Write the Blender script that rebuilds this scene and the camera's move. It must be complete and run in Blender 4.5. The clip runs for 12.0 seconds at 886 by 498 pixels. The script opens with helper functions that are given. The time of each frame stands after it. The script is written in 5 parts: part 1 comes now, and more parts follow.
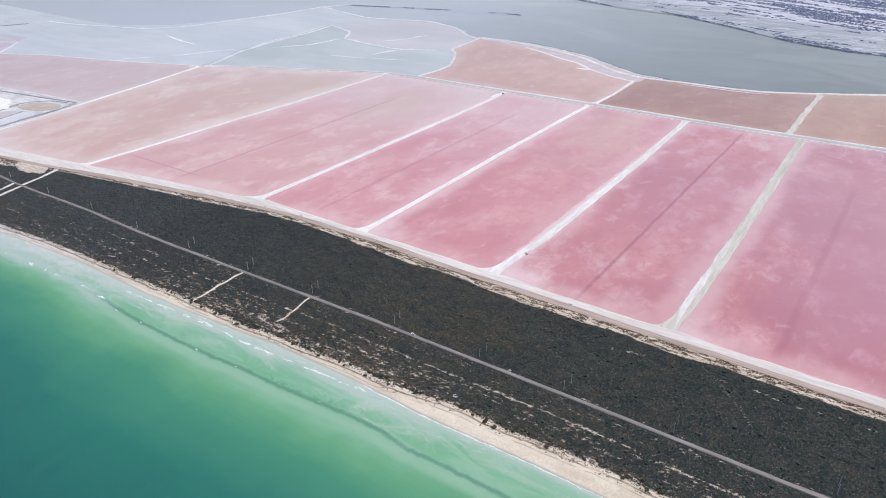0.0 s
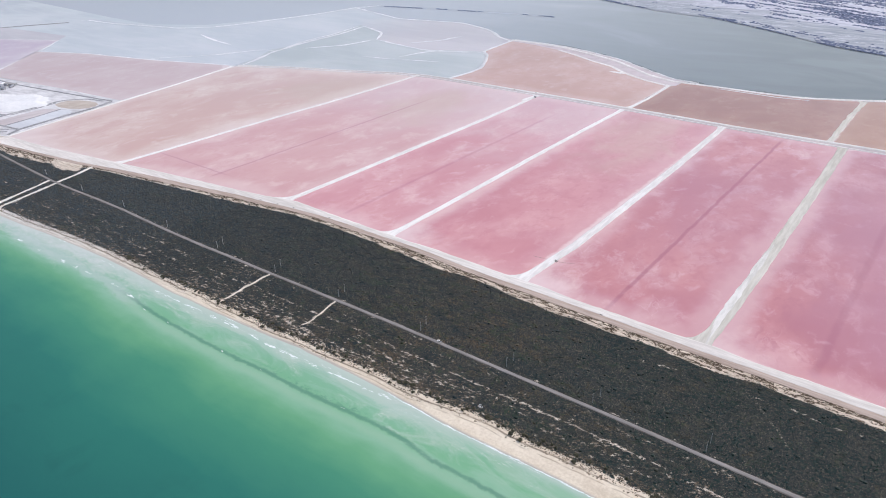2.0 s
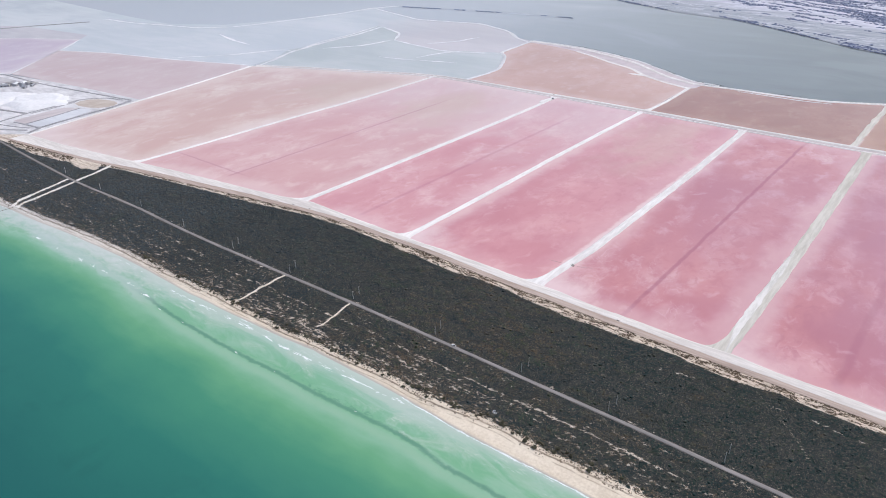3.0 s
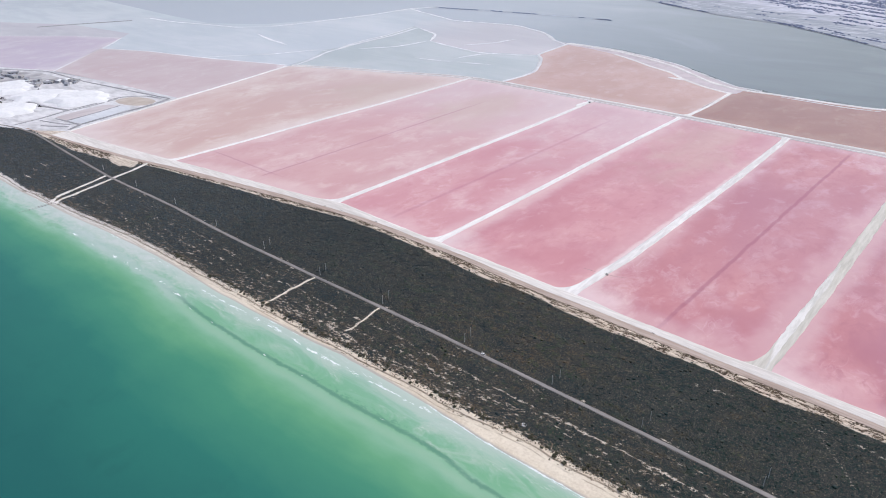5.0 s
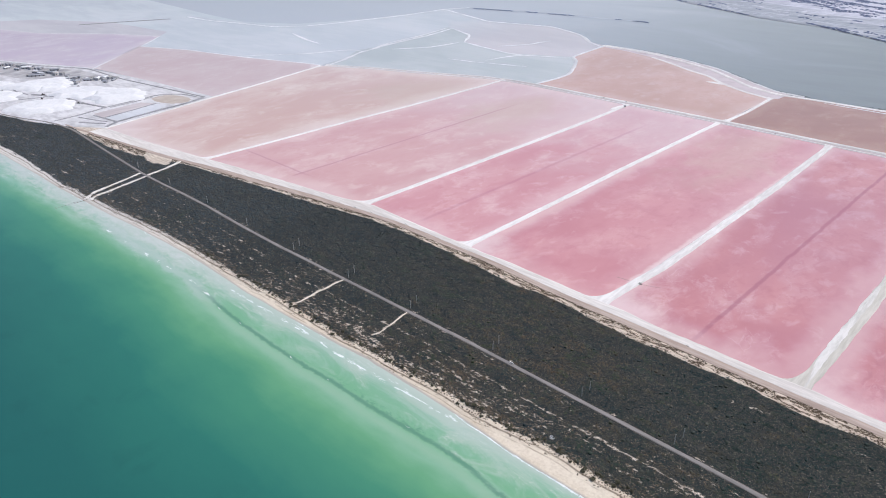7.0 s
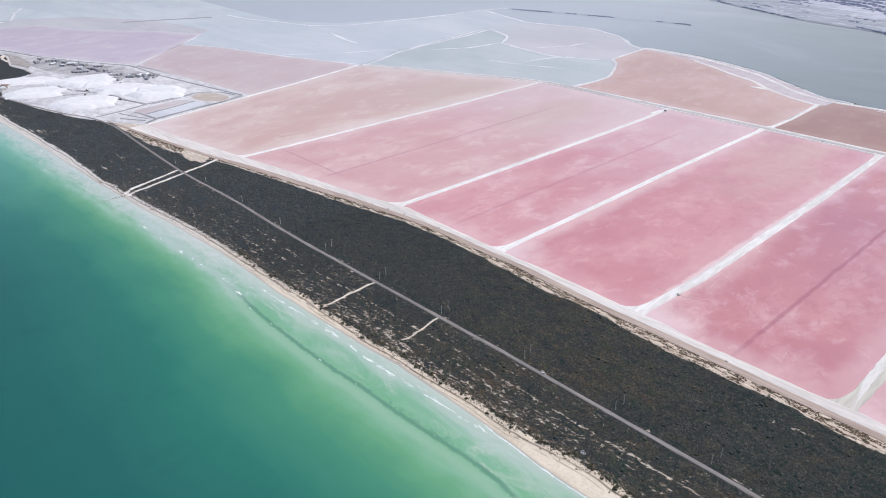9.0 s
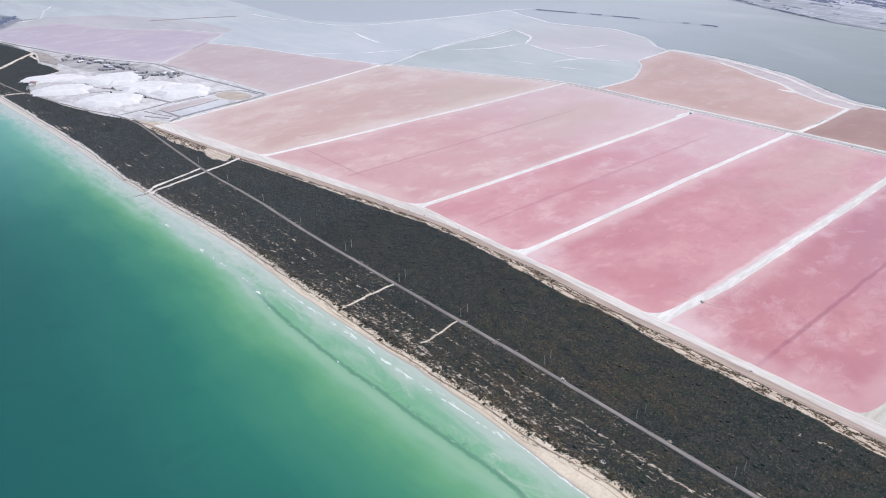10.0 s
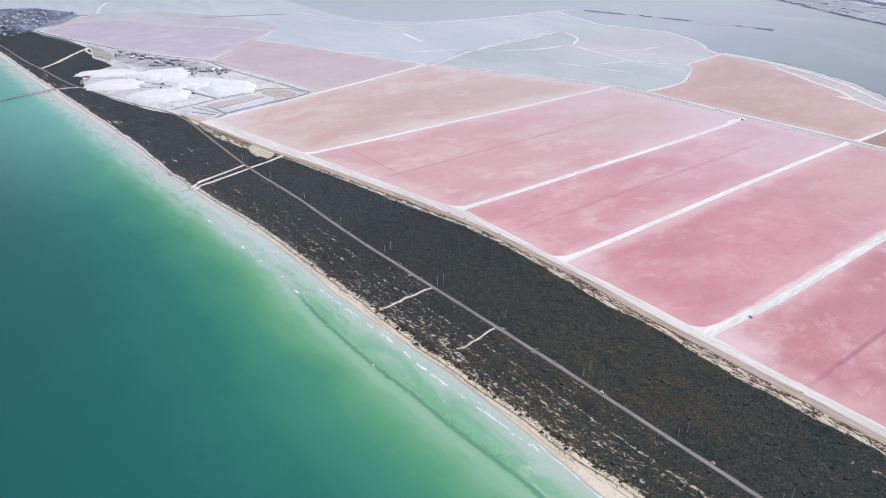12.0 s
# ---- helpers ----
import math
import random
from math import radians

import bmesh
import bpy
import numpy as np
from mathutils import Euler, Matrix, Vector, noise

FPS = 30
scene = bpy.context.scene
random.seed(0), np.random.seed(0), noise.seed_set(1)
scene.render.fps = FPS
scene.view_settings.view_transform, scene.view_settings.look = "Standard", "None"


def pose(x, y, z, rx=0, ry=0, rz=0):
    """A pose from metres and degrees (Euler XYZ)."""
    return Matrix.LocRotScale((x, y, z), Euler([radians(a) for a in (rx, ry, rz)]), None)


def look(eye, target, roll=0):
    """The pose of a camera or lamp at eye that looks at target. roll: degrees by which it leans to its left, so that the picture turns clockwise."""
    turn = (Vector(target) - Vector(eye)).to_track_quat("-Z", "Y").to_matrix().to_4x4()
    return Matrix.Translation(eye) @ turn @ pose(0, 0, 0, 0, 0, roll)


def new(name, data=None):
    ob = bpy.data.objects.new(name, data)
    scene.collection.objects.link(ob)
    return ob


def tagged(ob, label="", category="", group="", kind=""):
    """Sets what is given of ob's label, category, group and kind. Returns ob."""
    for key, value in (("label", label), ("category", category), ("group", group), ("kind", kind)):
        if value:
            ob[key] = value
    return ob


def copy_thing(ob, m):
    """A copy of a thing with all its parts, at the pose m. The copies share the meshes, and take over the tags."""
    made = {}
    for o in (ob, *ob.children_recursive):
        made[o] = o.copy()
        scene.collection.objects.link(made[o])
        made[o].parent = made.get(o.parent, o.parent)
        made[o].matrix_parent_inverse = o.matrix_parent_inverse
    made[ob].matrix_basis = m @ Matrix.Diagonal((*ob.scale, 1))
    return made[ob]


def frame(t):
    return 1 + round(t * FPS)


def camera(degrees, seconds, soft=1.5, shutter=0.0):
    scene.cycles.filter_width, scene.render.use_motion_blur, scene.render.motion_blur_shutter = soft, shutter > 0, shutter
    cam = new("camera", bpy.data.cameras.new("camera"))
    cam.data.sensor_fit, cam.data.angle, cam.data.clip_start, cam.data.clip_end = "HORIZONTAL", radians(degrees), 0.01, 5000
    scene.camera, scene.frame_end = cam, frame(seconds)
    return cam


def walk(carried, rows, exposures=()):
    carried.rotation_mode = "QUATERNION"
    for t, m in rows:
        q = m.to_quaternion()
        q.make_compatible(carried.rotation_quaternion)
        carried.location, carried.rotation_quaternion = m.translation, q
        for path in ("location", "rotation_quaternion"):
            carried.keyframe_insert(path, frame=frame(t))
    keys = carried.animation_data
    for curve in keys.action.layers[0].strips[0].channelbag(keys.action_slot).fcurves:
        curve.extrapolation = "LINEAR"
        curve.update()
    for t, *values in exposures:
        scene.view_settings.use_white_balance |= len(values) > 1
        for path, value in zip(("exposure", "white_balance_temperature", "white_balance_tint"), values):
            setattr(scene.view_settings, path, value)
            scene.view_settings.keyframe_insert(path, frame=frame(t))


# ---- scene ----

# ---- camera and its flight (x along the coast, y inland, z up from the sea) ----
cam = camera(65.6, 12.0, soft=1.0)
PATH = [
    (0.0, -0.30, -0.29, 400.34, 33.577, -28.127, -0.389),
    (0.5, -2.01, 2.33, 400.26, 34.287, -28.100, -0.417),
    (1.0, -3.83, 5.00, 400.19, 35.021, -28.074, -0.444),
    (1.5, -5.44, 7.27, 400.12, 35.654, -28.052, -0.466),
    (2.0, -6.92, 9.28, 400.07, 36.224, -28.034, -0.485),
    (2.5, -8.75, 11.71, 400.00, 36.920, -28.013, -0.507),
    (3.0, -10.76, 14.28, 399.93, 37.671, -27.992, -0.529),
    (5.0, -18.88, 23.81, 399.66, 40.604, -27.925, -0.604),
    (5.5, -21.07, 26.18, 399.60, 41.378, -27.911, -0.620),
    (6.0, -22.88, 28.09, 399.54, 42.018, -27.901, -0.632),
    (6.5, -24.71, 29.97, 399.49, 42.663, -27.892, -0.644),
    (7.0, -26.68, 31.95, 399.43, 43.359, -27.883, -0.655),
    (9.0, -35.20, 39.94, 399.19, 46.403, -27.856, -0.691),
    (9.5, -37.62, 42.05, 399.12, 47.294, -27.852, -0.698),
    (10.0, -40.25, 44.27, 399.05, 48.276, -27.850, -0.704),
    (10.5, -42.58, 46.17, 398.98, 49.171, -27.850, -0.708),
    (11.0, -45.05, 48.11, 398.90, 50.144, -27.851, -0.710),
    (11.5, -47.39, 49.88, 398.83, 51.099, -27.854, -0.710),
    (12.0, -49.41, 51.35, 398.77, 51.953, -27.858, -0.709),
]
walk(cam, [(t, pose(x, y, z, 90 + tilt, 0, yaw) @ pose(0, 0, 0, 0, 0, roll)) for t, x, y, z, yaw, tilt, roll in PATH],
     exposures=((0.0, 0.23, 6230, 10.5), (12.0, 0.23, 6230, 10.5)))

# ---- world and sun: bright thin overcast, sun high over the land ----
SUN_UP, SUN_AZ = 58.0, 20.0
world = bpy.data.worlds.new("sky")
scene.world = world
world.use_nodes = True
wn = world.node_tree
sky = wn.nodes.new("ShaderNodeTexSky")
sky.sky_type = "NISHITA"
sky.sun_disc = False
sky.sun_elevation, sky.sun_rotation = radians(SUN_UP), radians(SUN_AZ)
sky.air_density, sky.dust_density, sky.ozone_density = 1.0, 4.0, 1.0
wn.links.new(sky.outputs[0], wn.nodes["Background"].inputs[0])
wn.nodes["Background"].inputs[1].default_value = 0.12
sun = new("sun", bpy.data.lights.new("sun", "SUN"))
sun.data.energy, sun.data.angle, sun.data.color = 1.5, radians(10), (1.0, 0.95, 0.88)
az, up = radians(SUN_AZ), radians(SUN_UP)
sun.matrix_world = look((0, 0, 900), Vector((0, 0, 900)) - Vector((math.sin(az) * math.cos(up), math.cos(az) * math.cos(up), math.sin(up))))


# ---- materials ----
class Mat:
    """A small builder of node materials."""

    def __init__(self, name, rough=0.85, spec=0.3, ior=1.45):
        self.m = bpy.data.materials.new(name)
        self.m.use_nodes = True
        self.t = self.m.node_tree
        self.b = self.t.nodes["Principled BSDF"]
        self.b.inputs["Roughness"].default_value = rough
        self.b.inputs["Specular IOR Level"].default_value = spec
        self.b.inputs["IOR"].default_value = ior
        self.at = self.t.nodes.new("ShaderNodeTexCoord").outputs["Object"]

    def set(self, socket, v):
        if isinstance(v, (int, float)):
            socket.default_value = v
        elif isinstance(v, tuple):
            socket.default_value = (*v, 1.0) if len(v) == 3 and len(socket.default_value) == 4 else v
        else:
            self.t.links.new(v, socket)

    def coords(self, sx, sy, sz=1.0, turn=0.0):
        n = self.t.nodes.new("ShaderNodeMapping")
        n.inputs["Scale"].default_value = (sx, sy, sz)
        n.inputs["Rotation"].default_value = (0, 0, radians(turn))
        self.t.links.new(self.at, n.inputs["Vector"])
        return n.outputs[0]

    def noise(self, vec, scale=1.0, detail=3.0, rough=0.55, warp=0.0):
        n = self.t.nodes.new("ShaderNodeTexNoise")
        self.t.links.new(vec, n.inputs["Vector"])
        for key, v in (("Scale", scale), ("Detail", detail), ("Roughness", rough), ("Distortion", warp)):
            n.inputs[key].default_value = v
        return n.outputs[0]

    def math(self, op, a, b=0.0, clamp=False):
        n = self.t.nodes.new("ShaderNodeMath")
        n.operation, n.use_clamp = op, clamp
        self.set(n.inputs[0], a)
        self.set(n.inputs[1], b)
        return n.outputs[0]

    def span(self, v, lo, hi, smooth=True):
        n = self.t.nodes.new("ShaderNodeMapRange")
        n.interpolation_type = "SMOOTHSTEP" if smooth else "LINEAR"
        self.set(n.inputs[0], v)
        n.inputs[1].default_value, n.inputs[2].default_value = lo, hi
        return n.outputs[0]

    def mix(self, f, a, b):
        n = self.t.nodes.new("ShaderNodeMix")
        n.data_type = "RGBA"
        self.set(n.inputs[0], f)
        self.set(n.inputs[6], a)
        self.set(n.inputs[7], b)
        return n.outputs[2]

    def ramp(self, f, stops):
        n = self.t.nodes.new("ShaderNodeValToRGB")
        e = n.color_ramp.elements
        while len(e) < len(stops):
            e.new(0.5)
        for k, (p, c) in enumerate(stops):
            e[k].position, e[k].color = p, (*c, 1)
        self.set(n.inputs[0], f)
        return n.outputs[0]

    def attr(self, name):
        n = self.t.nodes.new("ShaderNodeAttribute")
        n.attribute_name = name
        return n.outputs["Fac"]

    def island(self):
        return self.t.nodes.new("ShaderNodeNewGeometry").outputs["Random Per Island"]

    def one(self):
        return self.t.nodes.new("ShaderNodeObjectInfo").outputs["Random"]

    def axis(self, k):
        n = self.t.nodes.new("ShaderNodeSeparateXYZ")
        self.t.links.new(self.at, n.inputs[0])
        return n.outputs[k]

    def bump(self, h, strength=0.4, depth=0.3):
        n = self.t.nodes.new("ShaderNodeBump")
        n.inputs["Strength"].default_value, n.inputs["Distance"].default_value = strength, depth
        self.t.links.new(h, n.inputs["Height"])
        self.t.links.new(n.outputs[0], self.b.inputs["Normal"])
        return self

    def colour(self, c):
        self.set(self.b.inputs["Base Color"], c)
        return self


def grainy(name, dark, light, scale=0.4, rough=0.9, bump=0.3, depth=0.15, stretch=(1, 1), spec=0.3):
    """Two scales of mottling between two colours."""
    g = Mat(name, rough, spec)
    fine = g.noise(g.coords(stretch[0], stretch[1]), scale, 5.0, 0.65)
    broad = g.noise(g.coords(stretch[0], stretch[1]), scale * 0.08, 3.0, 0.6)
    f = g.math("ADD", g.math("MULTIPLY", fine, 0.6), g.math("MULTIPLY", broad, 0.4))
    g.colour(g.mix(g.span(f, 0.36, 0.64), dark, light))
    return g.bump(fine, bump, depth).m


SALT = grainy("salt_crust", (0.62, 0.595, 0.58), (0.82, 0.80, 0.785), 0.3, 0.75, 0.3, 0.2, (1, 0.15))
SALT_LONG = grainy("salt_crust_of_the_bank", (0.56, 0.525, 0.495), (0.76, 0.725, 0.695), 0.35, 0.75, 0.3, 0.2, (0.1, 1))
SALT_TRACK = grainy("trodden_salt", (0.50, 0.49, 0.455), (0.74, 0.72, 0.70), 0.2, 0.75, 0.3, 0.2, (1, 0.15))
SALT_BANK = grainy("salt_crust_of_the_canal", (0.60, 0.57, 0.55), (0.78, 0.755, 0.74), 0.12, 0.75, 0.3, 0.2)
SALT_WET = grainy("wet_salt_mud", (0.44, 0.42, 0.37), (0.63, 0.605, 0.555), 0.2, 0.7, 0.3, 0.2, (1, 0.1))
SALT_DIRTY = grainy("dirty_salt_crust", (0.46, 0.44, 0.38), (0.68, 0.65, 0.61), 0.25, 0.85, 0.3, 0.2, (1, 0.08))
BAR_SALT = grainy("wet_salt_bar", (0.50, 0.505, 0.52), (0.72, 0.72, 0.73), 0.06, 0.6, 0.2, 0.2)
SLUICE_STREAK = grainy("sluice_streak", (0.30, 0.20, 0.20), (0.44, 0.31, 0.31), 0.3, 0.7, 0.2, 0.1)
MUD = grainy("dark_wet_mud", (0.13, 0.125, 0.125), (0.28, 0.27, 0.265), 0.15, 0.85, 0.3, 0.2)
WALL_GREY = grainy("grey_sheet_wall", (0.36, 0.36, 0.38), (0.50, 0.50, 0.52), 0.5, 0.7, 0.2, 0.02)
GLASS_DARK = grainy("dark_glass", (0.02, 0.022, 0.025), (0.035, 0.037, 0.04), 2.0, 0.1, 0.0, 0.01, spec=0.5)
RUBBER = grainy("black_rubber", (0.02, 0.02, 0.02), (0.035, 0.034, 0.033), 5.0, 0.9, 0.1, 0.01)
WHITE_PAINT = grainy("white_car_paint", (0.72, 0.72, 0.72), (0.82, 0.82, 0.82), 1.0, 0.3, 0.0, 0.01, spec=0.5)
RED_ROOF = grainy("faded_red_roof", (0.26, 0.13, 0.10), (0.38, 0.22, 0.18), 0.5, 0.85, 0.2, 0.02)
# soil tinted blue, in place of haze over the far village
VILLAGE_SOIL = grainy("hazed_village_soil", (0.11, 0.13, 0.17), (0.30, 0.32, 0.37), 0.03, 0.95, 0.2, 0.1)
SALT_HEAP = grainy("harvested_salt", (0.69, 0.695, 0.715), (0.80, 0.80, 0.81), 0.15, 0.7, 0.5, 0.6)
DIRT = grainy("brown_dirt", (0.33, 0.26, 0.22), (0.49, 0.40, 0.35), 0.4, 0.95, 0.3, 0.1, (0.08, 1))
ASPHALT = grainy("worn_asphalt", (0.20, 0.188, 0.180), (0.30, 0.28, 0.268), 0.3, 0.9, 0.2, 0.05, (0.15, 1))
MARL = grainy("white_marl", (0.58, 0.55, 0.51), (0.78, 0.755, 0.72), 0.4, 0.95, 0.3, 0.1)
SHOULDER = grainy("gravel_shoulder", (0.07, 0.065, 0.06), (0.20, 0.175, 0.155), 0.35, 0.95, 0.3, 0.1, (0.3, 1))
PATH_SAND = grainy("trodden_sand", (0.56, 0.505, 0.435), (0.77, 0.72, 0.645), 0.4, 0.95, 0.3, 0.1)
YARD = grainy("saltworks_yard", (0.44, 0.435, 0.455), (0.70, 0.695, 0.71), 0.07, 0.9, 0.3, 0.2, (0.5, 1))
# berm mud lifted to blue-grey, haze over the yard in its colour
BERM = grainy("haze_greyed_mud", (0.20, 0.20, 0.21), (0.38, 0.38, 0.395), 0.15, 0.85, 0.3, 0.2)
FLATS = grainy("pale_mud_flats", (0.30, 0.32, 0.40), (0.50, 0.515, 0.60), 0.02, 0.85, 0.2, 0.2, (0.25, 1))
CONCRETE = grainy("weathered_concrete", (0.28, 0.27, 0.26), (0.50, 0.49, 0.47), 0.8, 0.9, 0.2, 0.05)
POLE = grainy("pale_pole", (0.46, 0.45, 0.43), (0.62, 0.61, 0.59), 0.8, 0.85, 0.1, 0.02)
TIMBER = grainy("weathered_timber", (0.12, 0.10, 0.085), (0.25, 0.21, 0.18), 2.0, 0.85, 0.2, 0.02, (4, 0.4))
DARK_STEEL = grainy("dark_rusty_steel", (0.05, 0.045, 0.045), (0.14, 0.11, 0.10), 0.8, 0.7, 0.2, 0.02)
ROOF_GREY = grainy("grey_sheet_roof", (0.30, 0.31, 0.34), (0.46, 0.47, 0.50), 0.3, 0.6, 0.2, 0.03)
ROOF_WHITE = grainy("white_sheet_roof", (0.70, 0.71, 0.73), (0.86, 0.86, 0.87), 0.3, 0.55, 0.2, 0.03)
PLASTER = grainy("pale_plaster", (0.55, 0.53, 0.50), (0.78, 0.76, 0.73), 0.6, 0.9, 0.15, 0.02)


def scrub_mat(name, stops, broad_scale, fine=0.16, dry=None):
    g = Mat(name, 0.9, 0.15)
    broad = g.noise(g.coords(0.6, 1), broad_scale, 3.0, 0.6)
    mid = g.noise(g.coords(0.7, 1), broad_scale * 8.0, 4.0, 0.65)
    twig = g.noise(g.coords(1, 1), 1.4, 4.0, 0.75)
    f = g.math("ADD", g.math("MULTIPLY", g.island(), 0.15), g.math("ADD", g.math("MULTIPLY", g.span(broad, 0.38, 0.66), 0.20), g.math("MULTIPLY", g.span(mid, 0.34, 0.68), 0.40)))
    f = g.math("ADD", f, g.math("MULTIPLY", g.span(twig, 0.34, 0.70, False), fine + 0.07))
    c = g.ramp(f, stops)
    if dry:
        x = g.axis(0)
        # russet and dry heath first, then green bushes and slate-grey thickets in drifts
        c = g.mix(g.math("MULTIPLY", g.span(g.noise(g.coords(0.6, 1.2), 0.075, 3.0, 0.55, 0.8), 0.50, 0.58), 0.7), c, (0.100, 0.074, 0.052))
        heath = g.math("MULTIPLY", g.math("MULTIPLY", g.span(x, -620.0, -320.0), g.span(x, 30.0, -110.0)), g.span(g.noise(g.coords(0.55, 1), 0.013, 4.0, 0.6), 0.38, 0.56))
        heath = g.math("MULTIPLY", heath, g.span(g.noise(g.coords(0.6, 1), 0.07, 3.0, 0.6, 0.6), 0.40, 0.56))
        c = g.mix(g.math("MULTIPLY", heath, 0.8), c, dry)
        c = g.mix(g.math("MULTIPLY", g.span(g.noise(g.coords(0.7, 1), 0.085, 3.0, 0.55, 0.8), 0.51, 0.60), 0.7), c, (0.042, 0.064, 0.036))
        c = g.mix(g.math("MULTIPLY", g.span(g.noise(g.coords(0.5, 1), 0.060, 3.0, 0.58, 0.9), 0.47, 0.57), g.math("SUBTRACT", 0.78, g.math("MULTIPLY", heath, 0.5))), c, (0.022, 0.035, 0.042))
        # darker green towards the east end
        dense = g.math("MULTIPLY", g.span(x, -330.0, -90.0), g.span(g.noise(g.coords(0.7, 1), 0.05, 4.0, 0.7), 0.28, 0.55))
        c = g.mix(g.math("MULTIPLY", dense, 0.85), c, (0.022, 0.040, 0.038))
        # distance haze painted in: scrub turns blue-grey towards the west
        west_haze = g.math("MULTIPLY", g.span(x, -300.0, -800.0), g.span(g.noise(g.coords(0.6, 1), 0.02, 3.0, 0.6), 0.22, 0.48))
        c = g.mix(g.math("MULTIPLY", west_haze, 0.82), c, g.mix(g.span(x, -700.0, -1300.0), (0.045, 0.060, 0.070), (0.062, 0.076, 0.090)))
        # bare twigs standing among the leaves
        c = g.mix(g.math("MULTIPLY", g.span(g.island(), 0.88, 0.97), 0.4), c, (0.150, 0.132, 0.115))
        # painted shade of hollows between crowns, and dry grey crowns, each a few metres wide
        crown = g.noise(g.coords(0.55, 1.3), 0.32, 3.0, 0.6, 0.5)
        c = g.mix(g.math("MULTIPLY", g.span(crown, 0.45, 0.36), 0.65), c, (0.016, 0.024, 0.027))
        c = g.mix(g.math("MULTIPLY", g.math("MULTIPLY", g.span(crown, 0.56, 0.68), g.span(g.noise(g.coords(0.6, 1), 0.04, 3.0, 0.6, 0.5), 0.40, 0.60)), 0.7), c, (0.150, 0.128, 0.104))
        bits = g.math("MULTIPLY", g.span(g.noise(g.coords(0.5, 1.2), 0.9, 3.0, 0.7), 0.62, 0.74), g.span(g.noise(g.coords(0.6, 1), 0.05, 3.0, 0.6), 0.42, 0.62))
        c = g.mix(g.math("MULTIPLY", bits, 0.6), c, (0.26, 0.235, 0.20))
    return g.colour(c).bump(twig, 0.45, 0.35).m


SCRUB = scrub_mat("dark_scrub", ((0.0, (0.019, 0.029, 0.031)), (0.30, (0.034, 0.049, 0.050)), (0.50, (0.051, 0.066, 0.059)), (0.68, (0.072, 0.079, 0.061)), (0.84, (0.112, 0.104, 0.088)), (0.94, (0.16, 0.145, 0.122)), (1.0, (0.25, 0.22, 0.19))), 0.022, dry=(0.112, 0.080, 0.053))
DUNE_SCRUB = scrub_mat("dry_dune_scrub", ((0.0, (0.075, 0.062, 0.045)), (0.5, (0.15, 0.115, 0.082)), (1.0, (0.32, 0.25, 0.18))), 0.06)
DUNE_SHRUB = scrub_mat("olive_dune_shrub", ((0.0, (0.040, 0.045, 0.032)), (0.5, (0.085, 0.080, 0.054)), (1.0, (0.18, 0.15, 0.105))), 0.06)
RUBBLE_SCRUB = scrub_mat("brown_rubble_scrub", ((0.0, (0.045, 0.036, 0.026)), (0.5, (0.095, 0.070, 0.048)), (1.0, (0.22, 0.165, 0.115))), 0.06)
# lightened blue-grey: haze over the distant trees is put into this colour
HAZY_MANGROVE = scrub_mat("mangrove", ((0.0, (0.11, 0.14, 0.225)), (0.6, (0.165, 0.195, 0.29)), (1.0, (0.25, 0.28, 0.37))), 0.01)


